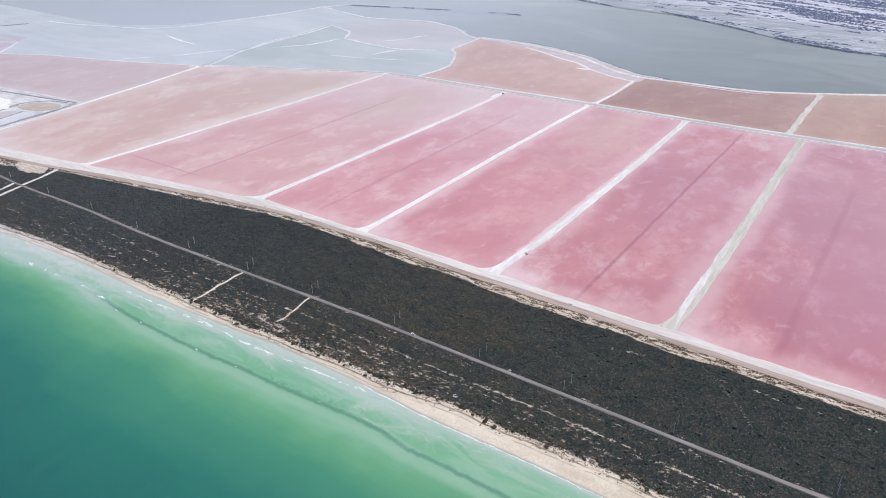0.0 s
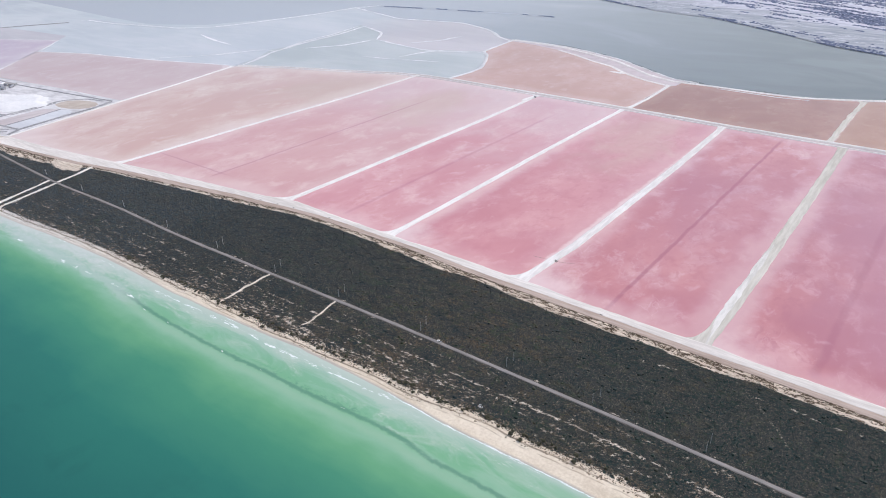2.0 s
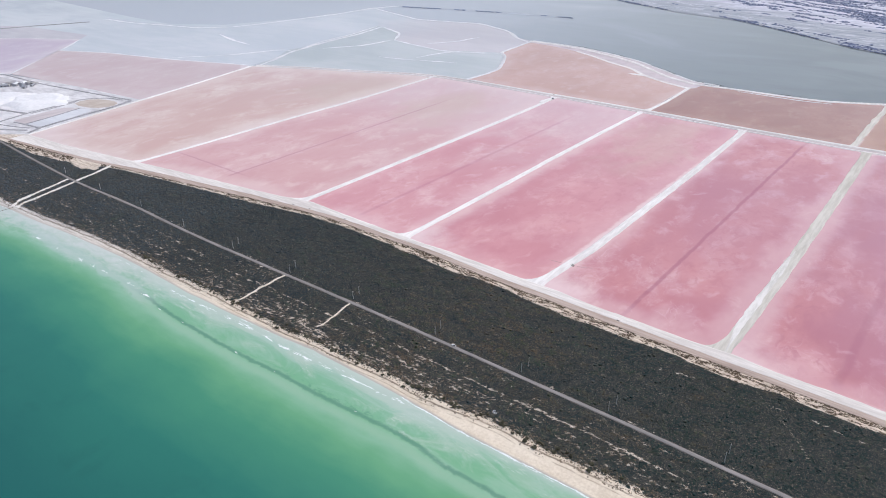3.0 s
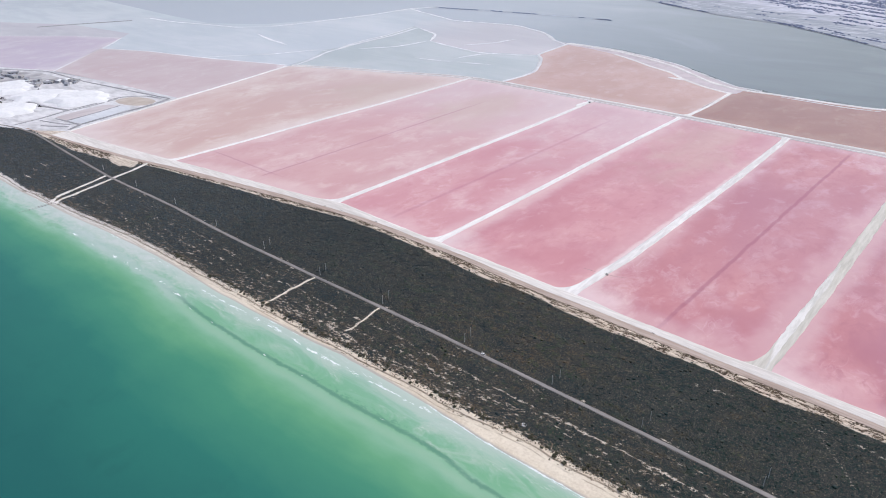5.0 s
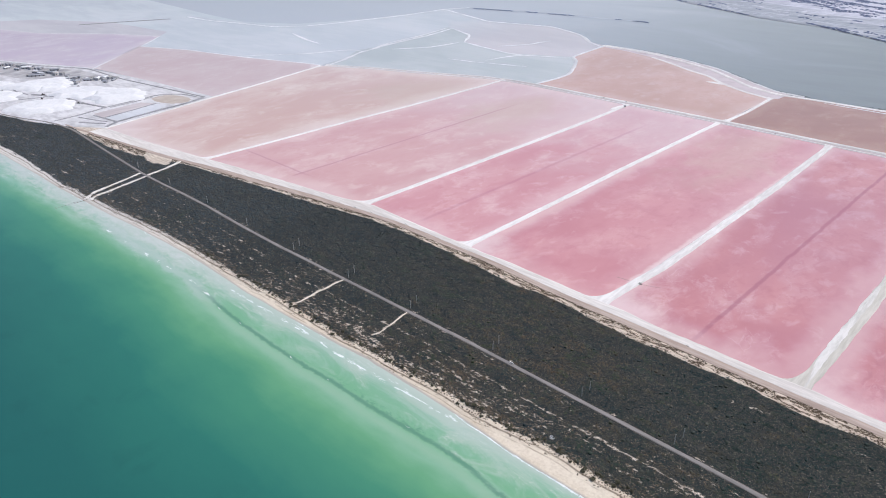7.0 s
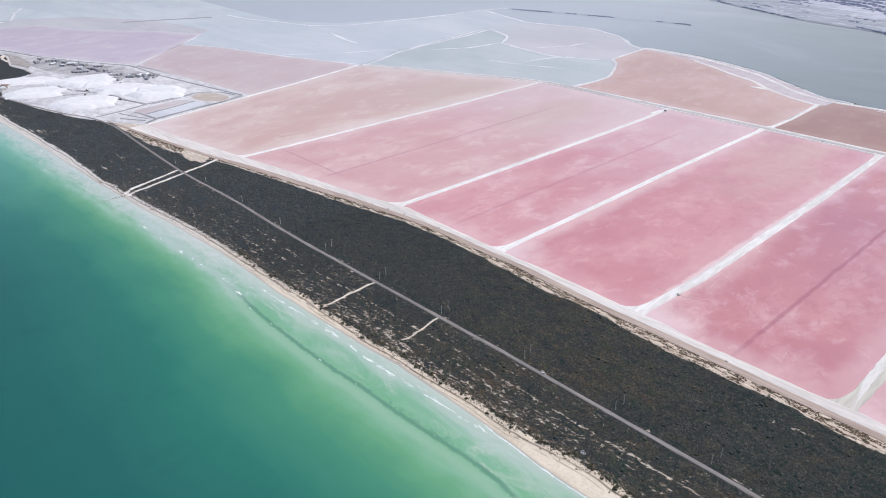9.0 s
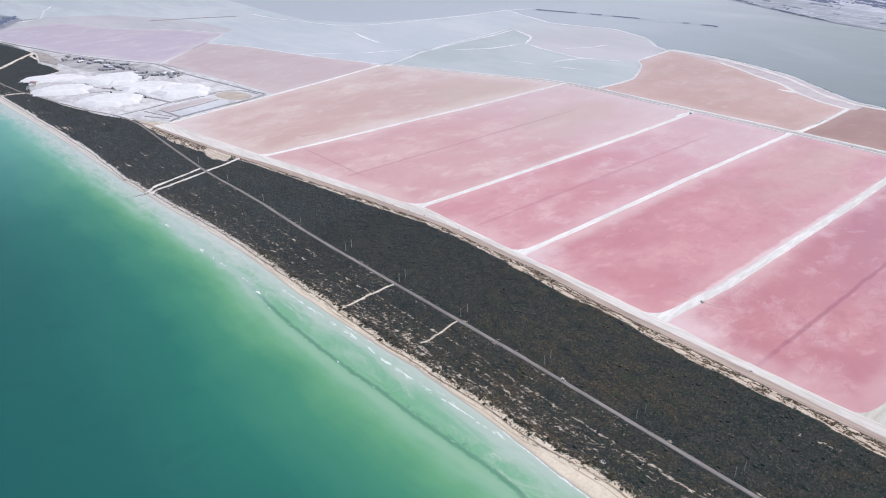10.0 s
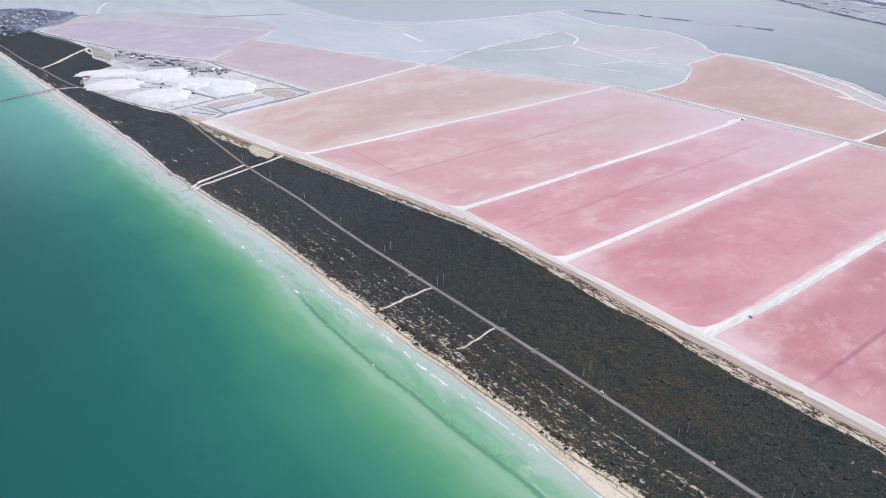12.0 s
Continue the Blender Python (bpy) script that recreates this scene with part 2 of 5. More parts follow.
def land_mat():
    g = Mat("coastal_sand_and_litter", 0.95, 0.2)
    fine = g.noise(g.coords(1, 1), 0.45, 5.0, 0.7)
    broad = g.noise(g.coords(0.35, 1), 0.06, 3.0, 0.6)
    sand = g.mix(g.span(g.math("ADD", g.math("MULTIPLY", fine, 0.5), g.math("MULTIPLY", broad, 0.5)), 0.36, 0.64), (0.59, 0.505, 0.395), (0.77, 0.69, 0.57))
    # sand greys towards the west, its haze mixed into the colour
    sand = g.mix(g.math("MULTIPLY", g.span(g.axis(0), -520.0, -1000.0), 0.85), sand, g.mix(g.span(fine, 0.35, 0.65), (0.54, 0.525, 0.50), (0.68, 0.665, 0.64)))
    # a line of dry seaweed on the upper beach, and wet sand by the water
    d = g.math("ADD", g.attr("from_scrub"), g.math("MULTIPLY", g.math("SUBTRACT", g.noise(g.coords(1, 0.3), 0.03, 3.0), 0.5), 3.0))
    wrack = g.math("MULTIPLY", g.span(g.math("ABSOLUTE", g.math("ADD", d, 4.5)), 1.3, 0.3), g.span(g.noise(g.coords(0.3, 2), 0.18, 4.0, 0.7), 0.30, 0.50))
    sand = g.mix(g.math("MULTIPLY", wrack, 0.75), sand, (0.16, 0.12, 0.085))
    second = g.math("MULTIPLY", g.span(g.math("ABSOLUTE", g.math("ADD", d, 9.0)), 1.0, 0.2), g.span(g.noise(g.coords(0.3, 2), 0.12, 4.0, 0.7), 0.38, 0.58))
    sand = g.mix(g.math("MULTIPLY", second, 0.65), sand, (0.32, 0.25, 0.18))
    sand = g.mix(g.span(g.attr("from_sea"), 3.0, 0.0), sand, (0.46, 0.42, 0.37))
    ragged = g.noise(g.coords(0.7, 1.2), 0.9, 5.0, 0.75)
    sand = g.mix(g.math("MULTIPLY", g.span(g.attr("from_scrub"), 1.0, 9.0), g.span(g.attr("to_track"), 0.5, -2.0)), sand, g.mix(g.span(ragged, 0.35, 0.65), (0.22, 0.18, 0.14), (0.82, 0.75, 0.65)))
    rubble = g.noise(g.coords(0.16, 1.3), 0.5, 4.0, 0.7)
    sand = g.mix(g.math("MULTIPLY", g.span(g.attr("to_track"), -1.0, 1.5), 0.85), sand, g.mix(g.span(rubble, 0.36, 0.62), (0.36, 0.285, 0.22), (0.70, 0.615, 0.52)))
    litter = g.mix(g.span(fine, 0.4, 0.7), (0.022, 0.029, 0.030), (0.066, 0.062, 0.054))
    cover = g.span(g.math("ADD", g.attr("cover"), g.math("MULTIPLY", g.math("SUBTRACT", ragged, 0.5), g.math("MULTIPLY", g.span(g.attr("cover"), 0.0, 0.2), 6.0))), 0.2, 0.6)
    g.colour(g.mix(cover, sand, litter))
    return g.bump(fine, 0.4, 0.4).m


LAND = land_mat()


def sea_mat():
    g = Mat("shallow_sea", 0.22, 0.5, 1.33)
    wander = g.math("MULTIPLY", g.math("SUBTRACT", g.noise(g.coords(1, 1), 0.008, 3.0, 0.55), 0.5), 60.0)
    small = g.math("MULTIPLY", g.math("SUBTRACT", g.noise(g.coords(0.35, 1), 0.05, 4.0, 0.6), 0.5), 26.0)
    off = g.attr("offshore")
    near = g.math("MINIMUM", g.math("DIVIDE", off, 70.0), 1.0)
    d = g.math("ADD", off, g.math("MULTIPLY", g.math("ADD", wander, small), near))
    x = g.axis(0)
    west = g.span(x, -420.0, -950.0)
    d = g.math("ADD", d, g.math("MULTIPLY", west, g.math("MULTIPLY", near, 32.0)))
    clear = g.span(x, -320.0, -230.0)
    d = g.math("ADD", d, g.math("MULTIPLY", clear, g.math("MINIMUM", g.math("MULTIPLY", off, 2.0), 14.0)))
    deep = g.ramp(g.math("DIVIDE", d, 400.0), (
        (0.000, (0.46, 0.53, 0.49)), (0.030, (0.32, 0.47, 0.385)), (0.060, (0.205, 0.415, 0.270)), (0.100, (0.178, 0.40, 0.236)), (0.135, (0.215, 0.42, 0.275)), (0.18, (0.128, 0.345, 0.187)),
        (0.26, (0.060, 0.243, 0.150)), (0.40, (0.027, 0.164, 0.126)), (0.62, (0.018, 0.118, 0.105)), (1.0, (0.012, 0.092, 0.092))))
    deep = g.mix(g.math("MULTIPLY", g.span(x, -950.0, -1700.0), g.math("MULTIPLY", g.span(off, 420.0, 20.0), 0.65)), deep, (0.18, 0.44, 0.41))
    # milky suspended sand near the beach
    milk = g.math("MULTIPLY", g.span(g.noise(g.coords(0.3, 1), 0.05, 6.0, 0.66, 1.0), 0.42, 0.66), g.span(off, 62.0, 10.0))
    calm = g.span(x, -120.0, -330.0)
    c = g.mix(g.math("MULTIPLY", milk, g.math("ADD", 0.3, g.math("MULTIPLY", calm, 0.25))), deep, (0.40, 0.53, 0.46))
    surf = g.math("ADD", off, g.math("MULTIPLY", g.math("SUBTRACT", g.noise(g.coords(0.4, 1), 0.042, 6.0, 0.66, 1.2), 0.5), 115.0))
    c = g.mix(g.math("MULTIPLY", g.span(surf, 29.0, 4.0), g.math("ADD", 0.16, g.math("MULTIPLY", calm, 0.36))), c, (0.48, 0.55, 0.49))
    c = g.mix(g.math("MULTIPLY", g.span(x, -600.0, -820.0), g.math("MULTIPLY", g.span(g.math("ADD", off, small), 46.0, 8.0), g.math("ADD", 0.28, g.math("MULTIPLY", g.span(g.noise(g.coords(0.4, 1), 0.1, 5.0, 0.7, 0.8), 0.35, 0.65), 0.6)))), c, (0.545, 0.585, 0.56))
    # a long trough lying along the shore
    ragged = g.math("MULTIPLY", g.math("SUBTRACT", g.noise(g.coords(1, 1), 0.09, 5.0, 0.7, 0.6), 0.5), 6.0)
    line = g.math("ADD", g.attr("from_trough"), ragged)
    reach = g.span(x, -740.0, -640.0)
    bar = g.math("MULTIPLY", g.span(g.math("ABSOLUTE", g.math("ADD", line, 8.0)), 9.0, 1.0), reach)
    c = g.mix(g.math("MULTIPLY", bar, 0.55), c, (0.295, 0.47, 0.34))
    trough = g.math("MULTIPLY", g.span(g.math("ABSOLUTE", line), 3.4, 0.6), reach)
    trough = g.math("MULTIPLY", trough, g.span(g.noise(g.coords(0.6, 1), 0.06, 4.0, 0.7), 0.15, 0.5))
    c = g.mix(g.math("MULTIPLY", trough, 0.62), c, (0.075, 0.205, 0.150))
    # loose weed lying landward of the trough
    loose = g.math("MULTIPLY", g.span(g.math("ABSOLUTE", g.math("SUBTRACT", line, 4.0)), 5.0, 1.0), g.math("MULTIPLY", g.span(x, -470.0, -430.0), g.span(x, -305.0, -345.0)))
    loose = g.math("MULTIPLY", loose, g.span(g.noise(g.coords(0.8, 1.3), 0.16, 5.0, 0.75, 0.5), 0.47, 0.62))
    c = g.mix(g.math("MULTIPLY", loose, 0.40), c, (0.075, 0.205, 0.150))
    # sand stirred up along the trough farther west
    plume = g.math("ADD", line, g.math("MULTIPLY", g.math("SUBTRACT", g.noise(g.coords(0.5, 1), 0.035, 5.0, 0.65, 0.8), 0.5), 26.0))
    plume = g.math("MULTIPLY", g.span(g.math("ABSOLUTE", plume), 13.0, 3.0), g.math("MULTIPLY", g.span(x, -1010.0, -900.0), g.span(x, -625.0, -690.0)))
    c = g.mix(g.math("MULTIPLY", plume, 0.62), c, (0.44, 0.53, 0.50))
    # thin wisps of foam on the first rollers
    wisp = g.span(g.noise(g.coords(0.16, 0.55), 0.55, 5.0, 0.72, 1.2), 0.53, 0.67)
    wisp = g.math("MULTIPLY", wisp, g.math("MULTIPLY", g.span(surf, 26.0, 8.0), g.span(g.noise(g.coords(0.4, 1), 0.03, 3.0, 0.6), 0.40, 0.60)))
    c = g.mix(g.math("MULTIPLY", wisp, 0.55), c, (0.60, 0.66, 0.63))
    weed = g.math("MULTIPLY", g.span(g.noise(g.coords(1, 1), 0.022, 4.0, 0.6, 0.4), 0.56, 0.74), g.span(off, 110.0, 220.0))
    c = g.mix(g.math("MULTIPLY", weed, 0.16), c, (0.012, 0.070, 0.072))
    g.colour(c)
    waves = g.noise(g.coords(0.5, 1, 1, 20), 0.25, 4.0, 0.6)
    return g.bump(waves, 0.25, 0.25).m


SEA = sea_mat()


def pond_mat(name, base, pale, dark, stripes=(), streak=0.5, rim=8.0, seed=0.0, turn=0.0, crust=0.0, silt=None, lilac=None, corner=None, west=None, size=1.0):
    """Brine over a salt floor; base, pale and dark tones; stripes: (across, from, to, half width, strength) of sunken channels in metres."""
    g = Mat(name, 0.14, 0.5, 1.33)
    v = g.coords(0.9 * size, 0.55 * size, 1, turn)
    n = g.t.nodes.new("ShaderNodeVectorMath")
    n.operation = "ADD"
    g.t.links.new(v, n.inputs[0])
    n.inputs[1].default_value = (seed * 131.0, seed * 57.0, seed)
    v = n.outputs[0]
    broad = g.noise(v, 0.009, 3.0, 0.5, 0.4)
    cloud = g.noise(v, 0.020, 4.5, 0.54, 0.35)
    c = g.mix(g.span(broad, 0.35, 0.65), base, dark)
    c = g.mix(g.math("MULTIPLY", g.span(cloud, 0.45, 0.80), streak), c, pale)
    low = g.noise(v, 0.045, 4.0, 0.6, 0.35)
    c = g.mix(g.math("MULTIPLY", g.span(low, 0.50, 0.70), 0.6), c, dark)
    c = g.mix(g.math("MULTIPLY", g.span(low, 0.46, 0.30), 0.38), c, pale)
    blot = g.noise(v, 0.085, 3.0, 0.55, 0.9)
    c = g.mix(g.math("MULTIPLY", g.math("MULTIPLY", g.span(blot, 0.50, 0.66), g.span(broad, 0.62, 0.42)), 0.45), c, dark)
    vein = g.span(g.math("ABSOLUTE", g.math("SUBTRACT", g.noise(v, 0.05, 3.0, 0.5, 1.2), 0.5)), 0.018, 0.0)
    c = g.mix(g.math("MULTIPLY", g.math("MULTIPLY", vein, g.span(cloud, 0.46, 0.62)), streak * 0.4), c, pale)
    x, y = g.axis(0), g.axis(1)
    if lilac:
        tide = g.math("ADD", g.math("ADD", x, g.math("MULTIPLY", g.math("SUBTRACT", y, 720.0), 0.22)), g.math("MULTIPLY", g.math("SUBTRACT", g.noise(v, 0.015, 4.0, 0.6, 0.5), 0.5), 160.0))
        tide = g.math("MULTIPLY", g.span(tide, lilac[0], lilac[1]), g.span(g.math("ADD", y, g.math("MULTIPLY", g.math("SUBTRACT", broad, 0.5), 400.0)), 600.0, 820.0))
        tide = g.math("MULTIPLY", tide, g.span(y, 1260.0, 980.0))
        c = g.mix(g.math("MULTIPLY", tide, lilac[2]), c, (0.44, 0.215, 0.275))
    # brine painted paler towards its far end, for haze and sky reflection
    if crust:
        reach = g.math("ADD", y, g.math("MULTIPLY", g.math("SUBTRACT", g.noise(v, 0.012, 5.0, 0.6, 0.6), 0.5), 700.0))
        c = g.mix(g.math("MULTIPLY", g.span(reach, 760.0, 1330.0), crust), c, (0.66, 0.55, 0.56))
    if silt:
        # a cloud of tan silt in the brine
        u, w = (g.math("DIVIDE", g.math("SUBTRACT", a, m), r) for a, m, r in ((x, silt[0], silt[2]), (y, silt[1], silt[3])))
        reach = g.math("SQRT", g.math("ADD", g.math("MULTIPLY", u, u), g.math("MULTIPLY", w, w)))
        reach = g.math("ADD", reach, g.math("MULTIPLY", g.math("SUBTRACT", g.noise(v, 0.014, 6.0, 0.62, 0.6), 0.5), 2.6))
        c = g.mix(g.math("MULTIPLY", g.span(reach, 1.25, 0.2), silt[4]), c, (0.57, 0.43, 0.365))
    wob = g.math("MULTIPLY", g.math("SUBTRACT", g.noise(g.coords(1, 1), 0.03, 3.0), 0.5), 5.0)
    for along, across, lo, hi, half, strength in stripes:
        a, b = (x, y) if along == "y" else (y, x)
        lean = g.math("ADD", across, g.math("MULTIPLY", g.math("SUBTRACT", b, 600.0), 0.038 if along == "y" else 0.0))
        s = g.span(g.math("ABSOLUTE", g.math("SUBTRACT", g.math("ADD", a, wob), lean)), half, half * 0.25)
        s = g.math("MULTIPLY", s, g.math("MULTIPLY", g.span(b, lo, lo + 15.0), g.span(b, hi, hi - min(120.0, (hi - lo) * 0.25))))
        s = g.math("MULTIPLY", s, g.span(g.noise(g.coords(1, 1), 0.02, 3.0), 0.05, 0.45))
        c = g.mix(g.math("MULTIPLY", s, strength), c, (dark[0] * 0.74, dark[1] * 0.62, dark[2] * 0.80))
    # pale salt floor shoaling in a corner and along one dike
    shoal = g.math("MULTIPLY", g.math("SUBTRACT", g.noise(g.coords(1, 0.8), 0.028, 5.0, 0.62, 0.5), 0.5), 1.5)
    if corner:
        u, w = (g.math("DIVIDE", g.math("SUBTRACT", a, m), corner[2] * k) for a, m, k in ((x, corner[0], 1.0), (y, corner[1], 0.75)))
        reach = g.math("ADD", g.math("SQRT", g.math("ADD", g.math("MULTIPLY", u, u), g.math("MULTIPLY", w, w))), shoal)
        c = g.mix(g.math("MULTIPLY", g.span(reach, 1.15, 0.0), corner[3]), c, (0.74, 0.60, 0.61))
    if west:
        reach = g.math("DIVIDE", g.math("SUBTRACT", g.math("SUBTRACT", x, west[0]), g.math("MULTIPLY", g.math("SUBTRACT", y, 600.0), west[1])), west[2])
        c = g.mix(g.math("MULTIPLY", g.span(g.math("ADD", reach, shoal), 1.1, 0.1), west[3]), c, (0.72, 0.60, 0.60))
    # salt crust growing in from the banks
    e = g.math("ADD", g.attr("from_bank"), g.math("MULTIPLY", g.math("SUBTRACT", g.noise(g.coords(1, 1), 0.05, 4.0, 0.6), 0.5), rim * 1.2))
    c = g.mix(g.math("MULTIPLY", g.span(e, rim * 0.6, 0.0), 0.75), c, (0.80, 0.72, 0.72))
    far = g.math("ADD", g.attr("from_bank"), g.math("MULTIPLY", g.math("SUBTRACT", g.noise(g.coords(1, 0.6), 0.012, 4.0, 0.6), 0.5), 90.0))
    c = g.mix(g.math("MULTIPLY", g.span(far, max(40.0, rim * 4.0), 0.0), 0.45), c, pale)
    g.colour(c)
    return g.bump(g.noise(g.coords(1, 1), 0.3, 3.0), 0.05, 0.1).m


def lagoon_mat(name, a, b, rough=0.2, scale=0.004):
    g = Mat(name, rough, 0.5, 1.33)
    n1 = g.noise(g.coords(0.6, 1), scale, 4.0, 0.55, 0.8)
    n2 = g.noise(g.coords(0.25, 1), scale * 6, 4.0, 0.6, 0.8)
    g.colour(g.mix(g.span(g.math("ADD", g.math("MULTIPLY", n1, 0.65), g.math("MULTIPLY", n2, 0.35)), 0.38, 0.64), a, b))
    return g.bump(g.noise(g.coords(1, 1), 0.25, 3.0), 0.06, 0.1).m


FOAM = grainy("foam", (0.62, 0.70, 0.68), (0.82, 0.85, 0.84), 0.8, 0.8, 0.2, 0.1)


# ---- geometry helpers ----
def lattice(ix, iy, seed):
    h = (ix.astype(np.int64) * 374761393 + iy.astype(np.int64) * 668265263 + seed * 974634777) & 0x7FFFFFFF
    h = ((h ^ (h >> 13)) * 1274126177) & 0x7FFFFFFF
    return ((h ^ (h >> 16)) & 0xFFFF) / 65535.0


def vnoise(x, y, seed=0):
    x, y = np.asarray(x, float), np.asarray(y, float)
    ix, iy = np.floor(x), np.floor(y)
    fx, fy = x - ix, y - iy
    fx, fy = fx * fx * (3 - 2 * fx), fy * fy * (3 - 2 * fy)
    a, b = lattice(ix, iy, seed), lattice(ix + 1, iy, seed)
    c, d = lattice(ix, iy + 1, seed), lattice(ix + 1, iy + 1, seed)
    return (a * (1 - fx) + b * fx) * (1 - fy) + (c * (1 - fx) + d * fx) * fy


def fbm(x, y, seed=0, octaves=3):
    total, amp, s = 0.0, 1.0, 0.0
    for k in range(octaves):
        total = total + amp * vnoise(np.asarray(x) * 2 ** k + 17.3 * k, np.asarray(y) * 2 ** k + 5.1 * k, seed + k)
        s, amp = s + amp, amp * 0.5
    return total / s


def mesh(name, verts, faces, mat, smooth=False):
    me = bpy.data.meshes.new(name)
    me.from_pydata([tuple(map(float, v)) for v in verts], [], faces)
    me.materials.append(mat)
    if smooth:
        me.polygons.foreach_set("use_smooth", np.ones(len(me.polygons), bool))
    me.update()
    return me


def tri_mesh(name, verts, tris, mat):
    """A large mesh from arrays of corners and triangles."""
    me = bpy.data.meshes.new(name)
    me.vertices.add(len(verts))
    me.vertices.foreach_set("co", np.ascontiguousarray(verts, np.float32).ravel())
    me.loops.add(tris.size)
    me.loops.foreach_set("vertex_index", np.ascontiguousarray(tris, np.int32).ravel())
    me.polygons.add(len(tris))
    me.polygons.foreach_set("loop_start", np.arange(0, tris.size, 3, dtype=np.int32))
    me.update(calc_edges=True)
    me.materials.append(mat)
    return me


def part(name, data, parent, label=""):
    ob = new(name, data)
    ob.parent = parent
    if label:
        ob["label"] = label
    return ob


def thing(name, at, turn, label, category, group=""):
    ob = new(name)
    ob.matrix_world = pose(at[0], at[1], at[2], 0, 0, turn)
    return tagged(ob, label, category, group)


def bm_mesh(name, bm, mat, smooth=False):
    me = bpy.data.meshes.new(name)
    bm.to_mesh(me)
    bm.free()
    me.materials.append(mat)
    if smooth:
        me.polygons.foreach_set("use_smooth", np.ones(len(me.polygons), bool))
    return me


def box(name, lo, hi, mat, bevel=0.0):
    bm = bmesh.new()
    bmesh.ops.create_cube(bm, size=1.0)
    for v in bm.verts:
        v.co = Vector([lo[k] + (v.co[k] + 0.5) * (hi[k] - lo[k]) for k in range(3)])
    if bevel:
        bmesh.ops.bevel(bm, geom=bm.edges[:], offset=bevel, segments=1, affect="EDGES")
    return bm_mesh(name, bm, mat)


def rod(name, a, b, r0, r1, mat, sides=8):
    a, b = Vector(a), Vector(b)
    turn = (b - a).to_track_quat("Z", "Y")
    verts = []
    for p, r in ((a, r0), (b, r1)):
        verts += [p + turn @ Vector((r * math.cos(k * math.tau / sides), r * math.sin(k * math.tau / sides), 0)) for k in range(sides)]
    faces = [(k, (k + 1) % sides, sides + (k + 1) % sides, sides + k) for k in range(sides)] + [tuple(range(sides))[::-1], tuple(range(sides, 2 * sides))]
    return mesh(name, verts, faces, mat)


def grid_faces(n, m):
    i = (np.arange(n - 1)[:, None] * m + np.arange(m - 1)[None, :]).ravel()
    return np.stack([i, i + m, i + m + 1, i + 1], 1).tolist()


def add_attr(me, name, values):
    me.attributes.new(name, "FLOAT", "POINT").data.foreach_set("value", np.ascontiguousarray(values, np.float32).ravel())


def curve(*knots):
    xs, ys = [k[0] for k in knots], [k[1] for k in knots]
    return lambda x: np.interp(x, xs, ys)


# ---- plan of the coast: lines of y over x ----
shore_base = curve((-5000, 120), (-2700, 262), (-2300, 283), (-1980, 296), (-1738, 307), (-1391, 328), (-1087, 339), (-997, 344), (-918, 350), (-848, 356), (-773, 360), (-690, 360), (-634, 358), (-560, 361), (-479, 365.5), (-445, 369), (-403, 369), (-364, 368), (-336, 367), (-304, 365.5), (-267, 363.5), (-217, 363.5), (-160, 364.5), (-100, 363), (150, 366), (3000, 430))
scrub_base = curve((-5000, 140), (-2700, 278), (-2357, 294), (-2032, 308), (-1775, 322), (-1598, 332), (-1428, 340), (-1283, 346), (-1120, 346), (-1034, 352), (-945, 360), (-873, 367), (-799, 371), (-724, 372.5), (-640, 373), (-595, 374), (-488, 375), (-460, 378), (-419, 379), (-348, 381), (-316, 381), (-286, 383), (-258, 385), (-231, 385.5), (-190, 386), (-120, 389), (-80, 388), (0, 390), (200, 398), (3000, 470))
road_line = curve((-5000, 200), (-2700, 296), (-2165, 324), (-2053, 337), (-1907, 348), (-1816, 359), (-1771, 370), (-1650, 396), (-1545, 424), (-1490, 446), (-1440, 459), (-1383, 464), (-1338, 462), (-1270, 458), (-1192, 453.5), (-1073, 448), (-1010, 448), (-947, 450), (-880, 450.5), (-820, 448.5), (-760, 447.2), (-700, 447), (-640, 448.5), (-584, 449), (-539, 450), (-476, 451), (-392, 452.5), (-150, 452), (0, 450), (3000, 470))
inner_base = curve((-5000, 270), (-2700, 400), (-2640, 424), (-2400, 480), (-2226, 495), (-2150, 482), (-2098, 470), (-2020, 483), (-1960, 486), (-1938, 440), (-1920, 405), (-1862, 394), (-1830, 385), (-1787, 376), (-1620, 399), (-1515, 426), (-1452, 451), (-1411, 468), (-1243, 467), (-1160, 480), (-1125, 496), (-1080, 509), (-1010, 522), (-953, 532), (-891, 541), (-831, 549), (-776, 558), (-725, 567), (-679, 576.5), (-628, 580), (-573, 578.5), (-525, 578), (-476, 574), (-430, 569), (-394, 573), (-356, 573), (-318, 569), (-281, 565), (-252, 568), (-220, 565), (-193, 568), (-167, 570), (-132, 566), (-90, 564), (-69, 568), (-40, 565.5), (0, 566), (3000, 584))
track_in = curve((-2200, 400), (-1430, 466), (-1291, 482), (-1204, 494), (-1121, 507), (-1060, 519), (-1006, 529), (-960, 537), (-899, 547), (-842, 557), (-788, 567), (-734, 575), (-685, 583), (-637, 588), (-582, 587.5), (-534, 588.5), (-490, 590), (-444, 586.5), (-400, 584), (-362, 583), (-291, 582), (-227, 580), (-170, 579), (-119, 579.5), (-72, 579), (-28, 578.5), (20, 577), (3000, 604))
